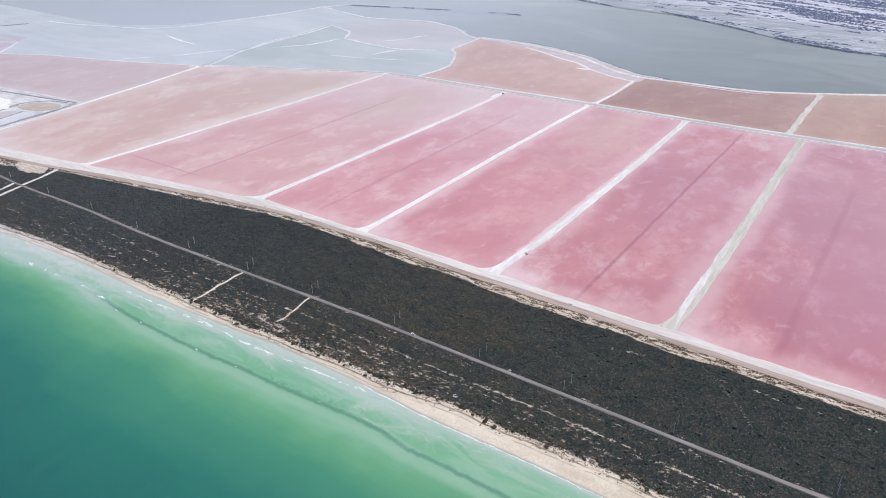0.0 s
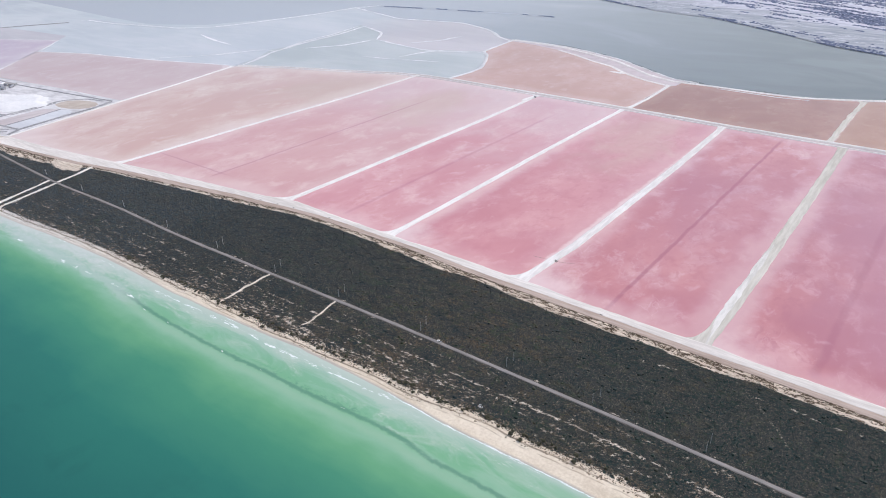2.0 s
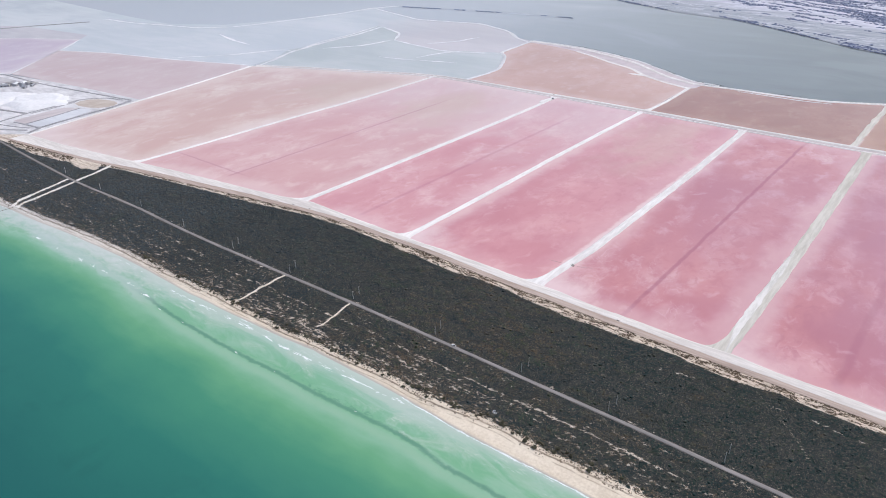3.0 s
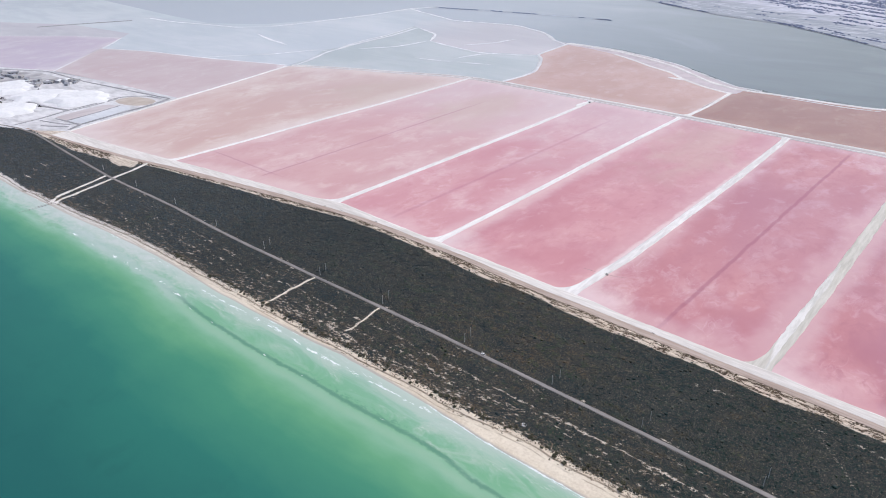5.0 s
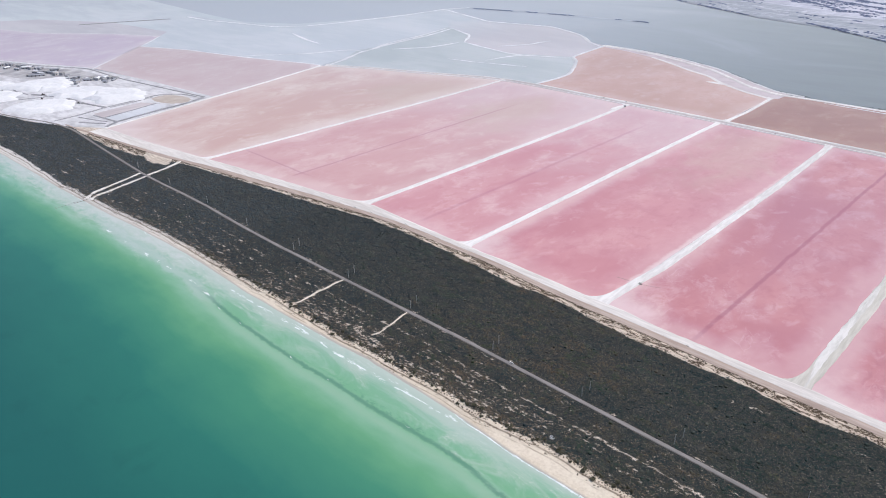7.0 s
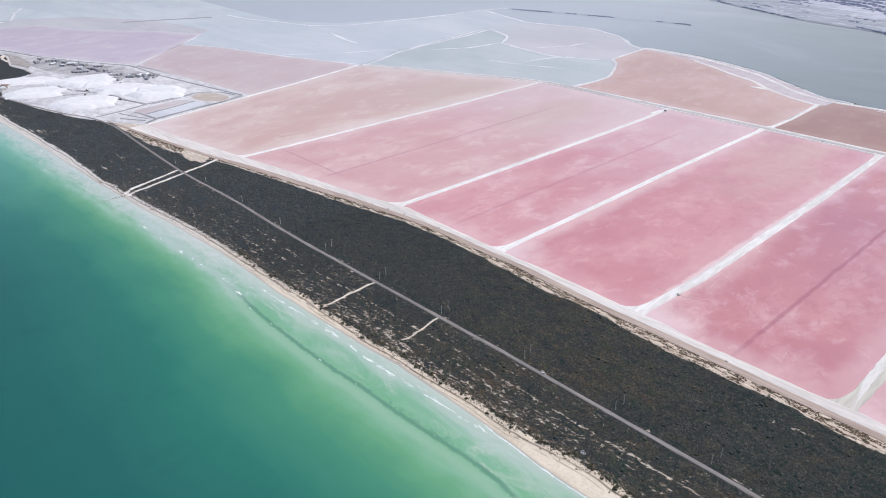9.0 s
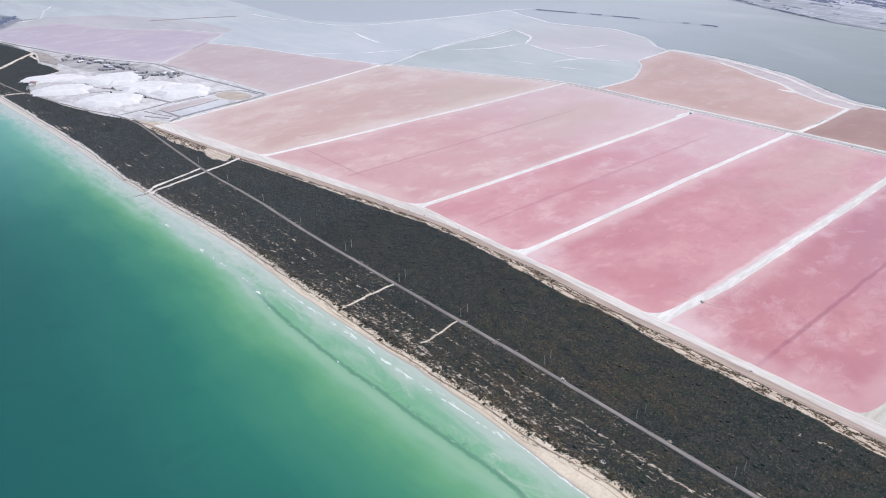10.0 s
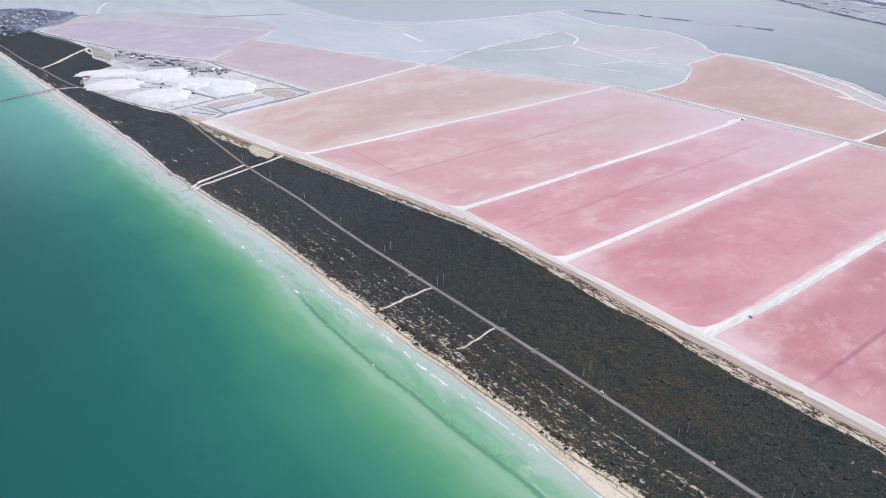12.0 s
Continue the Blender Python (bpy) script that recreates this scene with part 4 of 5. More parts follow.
sheet("lagoon", [(-2900, 700), (-2503, 1000), (-2180, 985), (-1954, 860), (-1609, 980), (-1457, 1102), (-1485, 1291), (-1568, 1701), (-1807, 1967), (-1883, 1631), (-1990, 1420), (-2225, 1286), (-2415, 1256), (-2900, 1150)], -0.3, PALE_LAGOON, "pale blue-grey lagoon behind the ponds", "lagoon")
sheet("lagoon", [(-1450, 1105), (-1334, 1168), (-1192, 1224), (-1063, 1281), (-992, 1298), (-930, 1309), (-922, 1385), (-926, 1430), (-954, 1495), (-990, 1560), (-1024, 1590), (-1181, 1521), (-1373, 1557), (-1440, 1647), (-1568, 1701), (-1500, 1400), (-1522, 1284), (-1475, 1200)], -0.2, GREEN_GREY, "grey-green lagoon with white salt bars", "lagoon")
sheet("lagoon", [(-1024, 1590), (-1035, 1765), (-1098, 1790), (-1177, 1862), (-1318, 1914), (-1532, 1857), (-1816, 1950), (-1568, 1701), (-1440, 1647), (-1373, 1557), (-1181, 1521)], -0.25, PALE_MUD, "pale mud-pink shallow lagoon", "lagoon")

sheet("lagoon", [(-2794, 694), (-2503, 1014), (-2415, 1256), (-2225, 1286), (-2100, 1325), (-2400, 1330), (-2637, 1345), (-4500, 1450), (-5500, 1200), (-5500, 420), (-3100, 380), (-2900, 480), (-2690, 440), (-2600, 420)], -0.35, PALE_LAGOON, "pale shallow lagoon near the village", "lagoon")
sheet("lagoon", [(-2660, 470), (-2690, 640), (-2660, 700), (-2487, 790), (-2302, 935), (-2142, 1020), (-2192, 1070), (-2503, 1030), (-2760, 890), (-2890, 700), (-2850, 590), (-2720, 500)], -0.15, PALE_LILAC, "pale mud-pink shallow lagoon", "lagoon")

sheet("salt_flat", [(-1030, 1772), (-962, 1774), (-875, 1769), (-781, 1742), (-690, 1709), (-594, 1645), (-508, 1587), (-476, 1580), (-482, 1532), (-496, 1521), (-551, 1538), (-608, 1571), (-666, 1621), (-735, 1650), (-800, 1688), (-866, 1719), (-950, 1740), (-1030, 1748)], 0.33, grainy("pink_salt_flat", (0.43, 0.37, 0.39), (0.57, 0.51, 0.53), 0.03, 0.7, 0.2, 0.2), "pinkish white salt flat inside the estuary bank", "flat")

# ---- dikes ----
WHITE_DIKE = "white salt-crusted dike between brine ponds"
ribbon("dike", [(-1058, 545), (-1049, 649), (-1042, 766), (-1033, 900), (-1025, 980), (-1020, 1060), (-1012, 1230), (-1011, 1288)], 2.7, 1.0, SALT, WHITE_DIKE, "dike", flare=(12, 3))
ribbon("dike", [(-720, 602), (-713, 740), (-707, 860), (-702, 960), (-697, 1080), (-694, 1200), (-694, 1292)], 3.4, 1.1, SALT, WHITE_DIKE, "dike", flare=(16, 5))
ribbon("dike", [(-529, 602), (-524.5, 720), (-521.5, 830), (-518, 985), (-511, 1173), (-505, 1298)], 3.4, 1.1, SALT, WHITE_DIKE, "dike", flare=(17, 4))
ribbon("dike", [(-334, 600), (-330, 640), (-327, 668), (-322, 715), (-319, 790), (-316, 900), (-312, 1050), (-310, 1298)], 4.6, 1.2, SALT, WHITE_DIKE, "dike", flare=(18, 6))
ribbon("dike", [(-128, 594), (-124, 640), (-121, 727), (-118, 840), (-115, 1000), (-111, 1298)], 6.2, 0.8, SALT_WET, "broad damp dike of greenish grey salt mud", "dike", flare=(19, 4), wobble=0.08)
ribbon("salt_track", [(-124, 600), (-126, 655), (-124, 720), (-123, 800), (-121, 860)], 2.5, 1.0, SALT_TRACK, "white salt track along the damp dike", "track", flare=(3, 0), wobble=0.4, low=-0.3, taper=60.0)
ribbon("dike", [(-1352, 506), (-1372, 640), (-1391, 755), (-1400, 820), (-1413, 905), (-1428, 985), (-1449, 1096)], 3.0, 1.0, SALT, WHITE_DIKE, "dike", flare=(2, 3))
NEAR_CANAL = [(-1440, 1103), (-1324, 1158), (-1182, 1213), (-1053, 1268), (-983, 1283), (-905, 1288), (-753, 1290), (-630, 1293), (-510, 1295), (-404, 1296), (-302, 1295), (-172, 1297), (16, 1304), (420, 1312)]
sheet("canal", NEAR_CANAL + [(420, 1336), (16, 1326), (-175, 1318), (-306, 1314), (-409, 1315), (-515, 1314), (-638, 1312), (-765, 1307), (-917, 1305), (-992, 1300), (-1063, 1282), (-1192, 1226), (-1334, 1170), (-1446, 1113)], 0.2, lagoon_mat("canal_brine", (0.42, 0.34, 0.335), (0.50, 0.42, 0.415), 0.3, 0.02), "narrow canal of dull tan brine", "canal")
ribbon("canal_bank", NEAR_CANAL, 1.9, 1.1, SALT_BANK, "thin white near bank of the brine canal", "bank")
ribbon("canal_bank", [(-1446, 1111), (-1334, 1167), (-1192, 1223), (-1063, 1280), (-992, 1297), (-917, 1303)], 2.2, 1.1, SALT_BANK, "thin white far bank of the brine canal", "bank")
ribbon("canal_bank", [(-917, 1303), (-765, 1305), (-638, 1309), (-515, 1311), (-409, 1312), (-306, 1311), (-175, 1314), (16, 1322), (420, 1332)], 4.0, 1.1, SALT_BANK, "broad white far bank of the brine canal", "bank")
ribbon("dike", [(-499, 1311), (-493, 1400), (-494, 1530)], 2.8, 1.0, SALT, WHITE_DIKE, "dike", flare=(8, 4))
ribbon("dike", [(-135, 1316), (-133, 1451), (-124, 1620)], 4.0, 1.0, SALT_DIRTY, "rough white dike with dark debris", "dike", flare=(4, 6), wobble=0.3)
ribbon("shore_bank", [(-1040, 1762), (-955, 1763), (-865, 1754), (-770, 1720), (-685, 1685), (-610, 1627), (-565, 1592), (-497, 1566), (-408, 1573), (-330, 1575), (-280, 1578), (-231, 1584), (-138, 1627), (-10, 1695), (420, 1905)], 3.6, 1.2, SALT, "white bank between the ponds and the estuary", "bank", 10.0, 2.0)
ribbon("shore_edge", [(-1035, 1773), (-962, 1775), (-875, 1770), (-781, 1743), (-690, 1710), (-594, 1646), (-508, 1588), (-446, 1584)], 2.0, 0.8, BAR_SALT, "low pale edge of the estuary shore", "bank", 10.0, 3.0)
ribbon("salt_bar", [(-866, 1719), (-800, 1688), (-735, 1650), (-666, 1621), (-638, 1592), (-608, 1571), (-551, 1540), (-496, 1524)], 3.4, 0.7, SALT, "low white salt bar inside the estuary bank", "bar", 10.0, 2.5)
ribbon("salt_bar", [(-655, 1573), (-632, 1575), (-612, 1572)], 5.0, 0.7, SALT, "low white salt spit in the tan pond", "bar", 6.0, 2.5, taper=12.0)
ribbon("salt_bar", [(-400, 1560), (-330, 1561), (-274, 1560), (-217, 1572)], 1.8, 0.6, BAR_SALT, "faint salt bar along the terracotta pond", "bar", 10.0, 2.0, taper=45.0)
ribbon("shore_bank", [(-934, 1306), (-925, 1380), (-928, 1430), (-957, 1495), (-993, 1560), (-1026, 1592), (-1030, 1669), (-1035, 1762)], 2.6, 0.7, BAR_SALT, "curved white salt bank of the tan pond", "bank", 8.0, 3.0, wobble=0.2)
BAR = "low pale salt bar in the lagoon"
for pts, half in (
    ([(-1440, 1116), (-1467, 1198), (-1495, 1272), (-1514, 1404), (-1518, 1547), (-1540, 1690)], 4.0), ([(-1500, 1300), (-1528, 1404), (-1534, 1547), (-1560, 1690)], 2.0), ([(-1540, 1690), (-1422, 1640), (-1370, 1552)], 4.0),
    ([(-1370, 1552), (-1265, 1532), (-1171, 1515), (-1112, 1534), (-1017, 1581)], 3.5), ([(-1457, 1352), (-1393, 1442), (-1378, 1542)], 4.0), ([(-1261, 1365), (-1191, 1378), (-1051, 1427)], 2.5),
    ([(-1173, 1412), (-1155, 1492), (-1114, 1558)], 2.5), ([(-1260, 1570), (-1210, 1640), (-1191, 1728)], 4.0), ([(-1865, 1312), (-1746, 1277), (-1662, 1265)], 3.5), ([(-1700, 1035), (-1600, 1149), (-1538, 1277), (-1492, 1279)], 3.0),
    ([(-2412, 1239), (-2406, 1261), (-2375, 1257), (-2280, 1265), (-2206, 1287), (-2010, 1340), (-1941, 1405)], 4.0), ([(-1941, 1405), (-1906, 1489), (-1833, 1782), (-1821, 1942), (-1771, 2039)], 4.0),
    ([(-2040, 905), (-1896, 970), (-1682, 1025), (-1511, 1085), (-1448, 1110)], 4.0), ([(-1866, 699), (-2010, 876), (-2142, 1020)], 5.0), ([(-1816, 1950), (-1532, 1857), (-1318, 1914), (-1177, 1862), (-1098, 1785), (-1029, 1745)], 4.0),
    ([(-2834, 591), (-2871, 676), (-3061, 741), (-3170, 795)], 4.0), ([(-2142, 1020), (-2302, 935), (-2487, 790)], 1.5),
):
    ribbon("salt_bar", pts, half * 0.9, 0.1, BAR_SALT, BAR, "bar", 12.0, 3.0, wobble=0.55, taper=45.0)
for pts in ([(-2540, 936), (-2476, 1071), (-2409, 1194)], [(-2902, 569), (-2880, 620), (-2864, 665)]):
    ribbon("stone_dike", pts, 2.4, 0.6, MUD, "low dark dike in the pale lagoon", "dike", 10.0, 2.0, wobble=0.15)
ribbon("islet_bank", [(-1752, 2031), (-1540, 2090), (-1330, 2140), (-1145, 2171)], 2.0, -0.1, FLATS, "thin muddy bank in the estuary", "bank", 14.0, 4.0, wobble=0.4)

# ---- saltworks yard ----
sheet("saltworks_yard", [(-1394, 761), (-1352, 509), (-1392, 480), (-1415, 466), (-1488, 436), (-1640, 394), (-1787, 374), (-1862, 394), (-1922, 405), (-1940, 442), (-1962, 490), (-2020, 486), (-2098, 472), (-2150, 484), (-2226, 498), (-2400, 484), (-2640, 428), (-2640, 446), (-2400, 504), (-2185, 556), (-1890, 692), (-1610, 738)], 1.25, YARD, "grey-white salt-dusted yard of the saltworks", "yard")
sheet("trampled_yard", [(-1800, 600), (-1700, 690), (-1860, 672), (-1960, 622), (-2080, 580), (-2200, 536), (-2300, 508), (-2180, 500), (-2080, 505), (-1960, 520), (-1890, 540)], 1.31, grainy("trampled_grey_soil", (0.27, 0.265, 0.28), (0.55, 0.54, 0.55), 0.05, 0.95, 0.3, 0.2, (0.7, 0.4)), "grey trampled ground round the saltworks sheds", "yard")
sheet("dirt_lot", [(-2110, 478), (-2160, 488), (-2230, 502), (-2290, 498), (-2200, 522), (-2090, 520), (-2030, 498)], 1.36, grainy("brown_grey_dirt", (0.22, 0.20, 0.195), (0.42, 0.39, 0.37), 0.05, 0.95, 0.3, 0.2), "brown dirt lot beside the saltworks", "yard")
sheet("far_flats", [(-38, 2110), (-126, 2117), (-272, 2171), (-454, 2305), (-666, 2436), (-881, 2483), (-1098, 2585), (-1600, 2850), (-6500, 4200), (-6500, 8500), (6500, 8500), (6500, 2150), (1800, 2150)][::-1], 0.4, far_flats_mat(), "pale salt and mud flats on the far shore", "flats")


# ---- scrub ----
def clumps(name, x, y, z, size, height, mat, label, category, rng, ring=6):
    """Many jagged low bushes in one mesh."""
    n = len(x)
    a = np.linspace(0, math.tau, ring, endpoint=False)[None, :] + rng.uniform(0, math.tau, (n, 1))
    r0 = size[:, None] * rng.uniform(0.6, 1.45, (n, ring))
    r1 = size[:, None] * rng.uniform(0.35, 0.9, (n, ring))
    v = np.empty((n, 2 * ring + 1, 3))
    v[:, :ring] = np.stack([x[:, None] + r0 * np.cos(a), y[:, None] + r0 * np.sin(a), z[:, None] + height[:, None] * rng.uniform(0.0, 0.3, (n, ring))], -1)
    a = a + rng.uniform(-0.3, 0.3, (n, ring))
    v[:, ring:2 * ring] = np.stack([x[:, None] + r1 * np.cos(a), y[:, None] + r1 * np.sin(a), z[:, None] + height[:, None] * rng.uniform(0.55, 1.0, (n, ring))], -1)
    v[:, 2 * ring] = np.stack([x + size * rng.uniform(-0.3, 0.3, n), y + size * rng.uniform(-0.3, 0.3, n), z + height * rng.uniform(0.7, 1.15, n)], -1)
    t = []
    for k in range(ring):
        j = (k + 1) % ring
        t += [(k, j, ring + j), (k, ring + j, ring + k), (ring + k, ring + j, 2 * ring)]
    tris = (np.array(t)[None] + (np.arange(n) * (2 * ring + 1))[:, None, None]).reshape(-1, 3)
    return tagged(new(name, tri_mesh(name, v.reshape(-1, 3), tris, mat)), label, category, kind="stuff")


def leafy_clumps(name, x, y, z, size, height, mat, label, category, rng, shards=11):
    """Many low bushes in one mesh: a ragged dome and leafy sprays standing out of it."""
    n, ring = len(x), 5
    a = np.linspace(0, math.tau, ring, endpoint=False)[None, :] + rng.uniform(0, math.tau, (n, 1))
    r = size[:, None] * rng.uniform(0.6, 1.2, (n, ring))
    dome = np.empty((n, ring + 1, 3))
    dome[:, :ring] = np.stack([x[:, None] + r * np.cos(a), y[:, None] + r * np.sin(a), z[:, None] + height[:, None] * rng.uniform(0.0, 0.25, (n, ring))], -1)
    dome[:, ring] = np.stack([x, y, z + height * rng.uniform(0.55, 0.85, n)], -1)
    tris = (np.array([(k, (k + 1) % ring, ring) for k in range(ring)])[None] + (np.arange(n) * (ring + 1))[:, None, None]).reshape(-1, 3)
    b, q = rng.uniform(0, math.tau, (n, shards)), np.sqrt(rng.uniform(0, 1, (n, shards)))
    top = height[:, None] * (1.05 - 0.75 * q * q) * rng.uniform(0.6, 1.1, (n, shards))
    heart = np.stack([x[:, None] + size[:, None] * q * np.cos(b), y[:, None] + size[:, None] * q * np.sin(b), z[:, None] + top], -1)
    spray = heart[:, :, None, :] + rng.normal(0, 1, (n, shards, 3, 3)) * np.array([0.24, 0.24, 0.14]) * size[:, None, None, None]
    spray = spray.reshape(-1, 3)
    verts = np.concatenate([dome.reshape(-1, 3), spray])
    tris = np.concatenate([tris, np.arange(len(spray)).reshape(-1, 3) + n * (ring + 1)])
    return tagged(new(name, tri_mesh(name, verts, tris, mat)), label, category, kind="stuff")


def domes(name, x, y, z, size, height, mat, label, category, rng, ring=7):
    """Many lumpy rounded shrubs in one mesh, smooth over each crown."""
    n = len(x)
    a = np.linspace(0, math.tau, ring, endpoint=False)[None, :] + rng.uniform(0, math.tau, (n, 1))
    rows = [(1.0, 0.0), (1.02, 0.42), (0.72, 0.82)]
    v = np.empty((n, len(rows) * ring + 1, 3))
    for k, (wide, tall) in enumerate(rows):
        r = size[:, None] * wide * rng.uniform(0.72, 1.28, (n, ring))
        v[:, k * ring:(k + 1) * ring] = np.stack([x[:, None] + r * np.cos(a), y[:, None] + r * np.sin(a), z[:, None] + height[:, None] * (tall + (0.12 if k else 0.02) * rng.uniform(-1, 1, (n, ring)))], -1)
    v[:, -1] = np.stack([x, y, z + height], -1)
    t = []
    for k in range(len(rows) - 1):
        for i in range(ring):
            p, q = k * ring + i, k * ring + (i + 1) % ring
            t += [(p, q, q + ring), (p, q + ring, p + ring)]
    t += [((len(rows) - 1) * ring + i, (len(rows) - 1) * ring + (i + 1) % ring, len(rows) * ring) for i in range(ring)]
    tris = (np.array(t)[None] + (np.arange(n) * (len(rows) * ring + 1))[:, None, None]).reshape(-1, 3)
    me = tri_mesh(name, v.reshape(-1, 3), tris, mat)
    me.polygons.foreach_set("use_smooth", np.ones(len(me.polygons), bool))
    return tagged(new(name, me), label, category, kind="stuff")


def scatter(rng, x0, x1, y0, y1, step):
    xs, ys = np.meshgrid(np.arange(x0, x1, step), np.arange(y0, y1, step), indexing="ij")
    return (xs + rng.uniform(-0.5, 0.5, xs.shape) * step * 1.1).ravel(), (ys + rng.uniform(-0.5, 0.5, ys.shape) * step * 1.1).ravel()


def grow_scrub():
    rng = np.random.default_rng(7)
    for x0, x1, step, big in ((-760, 110, 1.6, 0.80), (-1120, -760, 2.1, 1.0), (-2720, -1120, 2.7, 1.25)):
        x, y = scatter(rng, x0, x1, 270, 600, step)
        near_road = np.abs(y - road_line(x)) < 2.3 + 2.2 * fbm(x / 9.0, y / 9.0, 81)
        keep = (rng.uniform(0, 1, len(x)) < 0.10 + 0.84 * cover_at(x, y) ** 1.3) & ~near_road & clear_of_tracks(x, y) & (y > scrub_line(x) + 0.5 * rng.normal(0, 1, len(x))) & (y < inner_line(x) + 2)
        x, y = x[keep], y[keep]
        size = 2.2 * big * np.tanh(0.45 * np.exp(rng.normal(0.0, 0.6, len(x))) * (0.65 + 0.8 * fbm(x / 20.0, y / 20.0, 91)))
        height = np.minimum(size, 2.0) * rng.uniform(0.12, 0.55, len(x))
        grow = leafy_clumps if x0 > -1000 else clumps
        swell = 0.8 * fbm(x / 4.2, y / 4.2, 94, 2) ** 1.5
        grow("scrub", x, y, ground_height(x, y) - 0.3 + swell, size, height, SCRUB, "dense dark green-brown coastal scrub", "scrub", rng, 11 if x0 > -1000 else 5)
        # larger rounded shrubs standing out of the carpet
        x, y = scatter(rng, x0, x1, 270, 600, 3.6 if x0 > -1000 else 5.5)
        keep = (cover_at(x, y) > 0.75) & (np.abs(y - road_line(x)) > 5.0) & clear_of_tracks(x, y) & (y > scrub_line(x) + 2) & (y < inner_line(x) - 2) & (rng.uniform(0, 1, len(x)) < 0.8 * fbm(x / 16.0, y / 10.0, 93) - 0.30)
        x, y = x[keep], y[keep]
        size = 0.5 + 1.3 * rng.uniform(0, 1, len(x)) ** 3
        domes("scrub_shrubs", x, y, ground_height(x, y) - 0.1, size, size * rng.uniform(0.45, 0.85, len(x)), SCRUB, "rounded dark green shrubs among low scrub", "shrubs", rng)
    # dry tufts on the dune edge and on the rubble beside the causeway
    x, y = scatter(rng, -1120, 110, 335, 455, 1.4)
    d = y - scrub_line(x)
    bare = cover_at(x, y)
    keep = (d > -7.5) & (y < road_line(x) - 4) & clear_of_tracks(x, y) & np.where(d < 9, fbm(x / 6.0, y / 2.0, 95) > np.interp(d, [-8, -3, 2], [0.62, 0.45, 0.30]), (bare < 0.9) & (bare > 0.03)) & (rng.uniform(0, 1, len(x)) < 0.8)
    x, y = x[keep], y[keep]
    size = rng.uniform(0.35, 0.9, len(x))
    leafy_clumps("dune_tufts", x, y, ground_height(x, y) - 0.05, size, size * 0.7, DUNE_SCRUB, "dry olive tufts on the dune edge", "tufts", rng, 9)
    x, y = scatter(rng, -1340, 110, 455, 600, 0.85)
    span = (y - inner_line(x)) / np.maximum(track_in(x) - inner_line(x), 1.0)
    keep = (span > -0.05) & (span < 1.0) & (np.hypot((x + 1120) / 37.0, (y - 497) / 18.0) > 1.0) & (fbm(x / 8.0, y / 1.3, 97) > 0.64 - 0.22 * np.clip(span * 1.3, 0, 1)) & (rng.uniform(0, 1, len(x)) < 0.9)
    x, y = x[keep], y[keep]
    size = rng.uniform(0.3, 1.0, len(x))
    leafy_clumps("causeway_tufts", x, y, ground_height(x, y) - 0.05, size, size * 0.7, RUBBLE_SCRUB, "dry brown tufts on sandy rubble", "tufts", rng, 9)
    # mangrove on the far shore, the islets and the estuary banks
    x, y = scatter(rng, -1700, 500, 2080, 3600, 7.0)
    far = np.interp(x, [-1600, -1098, -881, -666, -454, -272, -126, -38, 700], [2850, 2585, 2483, 2436, 2305, 2171, 2117, 2110, 2130])
    d = y - far
    f = 0.6 * fbm(x / 230.0, (y + 0.46 * x) / 34.0, 111, 4) + 0.4 * fbm(x / 48.0, (y + 0.46 * x) / 10.0, 112, 3)
    limit = np.interp(d, [0, 20, 45, 90, 220, 320, 450, 680, 1100], [0.57, 0.60, 0.68, 0.70, 0.645, 0.575, 0.52, 0.46, 0.42])
    keep = (d > 4) & (f > limit + 0.1 * (fbm(x / 300.0, y / 160.0, 115, 2) - 0.5)) & (rng.uniform(0, 1, len(x)) < 0.92)
    x, y = x[keep], y[keep]
    size = rng.uniform(2.5, 6.5, len(x))
    clumps("mangrove_belt", x, y, 0.3 + 0 * x, size, size * 0.35, HAZY_MANGROVE, "dusky mangrove belts on the far flats", "mangrove", rng, 5)
    x = rng.uniform(-1600, 300, 700)
    far = np.interp(x, [-1600, -1098, -881, -666, -454, -272, -126, -38, 700], [2850, 2585, 2483, 2436, 2305, 2171, 2117, 2110, 2130])
    y = far + rng.uniform(0, 8, 700)
    keep = fbm(x / 60.0, 0.3, 113) > 0.42
    x, y = x[keep], y[keep]
    size = rng.uniform(2, 5, len(x))
    clumps("mangrove_fringe", x, y, 0.2 + 0 * x, size, size * 0.5, HAZY_MANGROVE, "dark mangrove fringe on the far shore", "mangrove", rng)
    k = rng.uniform(0, 1, 420)
    x = -1760 + 640 * k
    y = np.interp(x, [-1752, -1540, -1330, -1145], [2031, 2090, 2140, 2171]) + rng.normal(0, 2.5, 420)
    keep = fbm(x / 45.0, 0.7, 117) > 0.46
    x, y = x[keep], y[keep]
    size = rng.uniform(1.5, 4.5, len(x))
    clumps("islet_mangrove", x, y, -0.2 + 0 * x, size, size * 0.5, HAZY_MANGROVE, "dark mangrove tufts on thin estuary islets", "mangrove", rng)
    x = np.concatenate([rng.uniform(-940, -560, 260), rng.uniform(-500, 200, 160)])
    y = back_shore(x) + rng.uniform(1, 5, len(x))
    keep = fbm(x / 40.0, 0.9, 119) > np.where(x < -560, 0.42, 0.6)
    x, y = x[keep], y[keep]
    size = rng.uniform(0.8, 2.2, len(x))
    clumps("bank_bushes", x, y, 0.2 + 0 * x, size, size * 0.7, SCRUB, "dark bushes along the estuary bank", "bushes", rng)


grow_scrub()


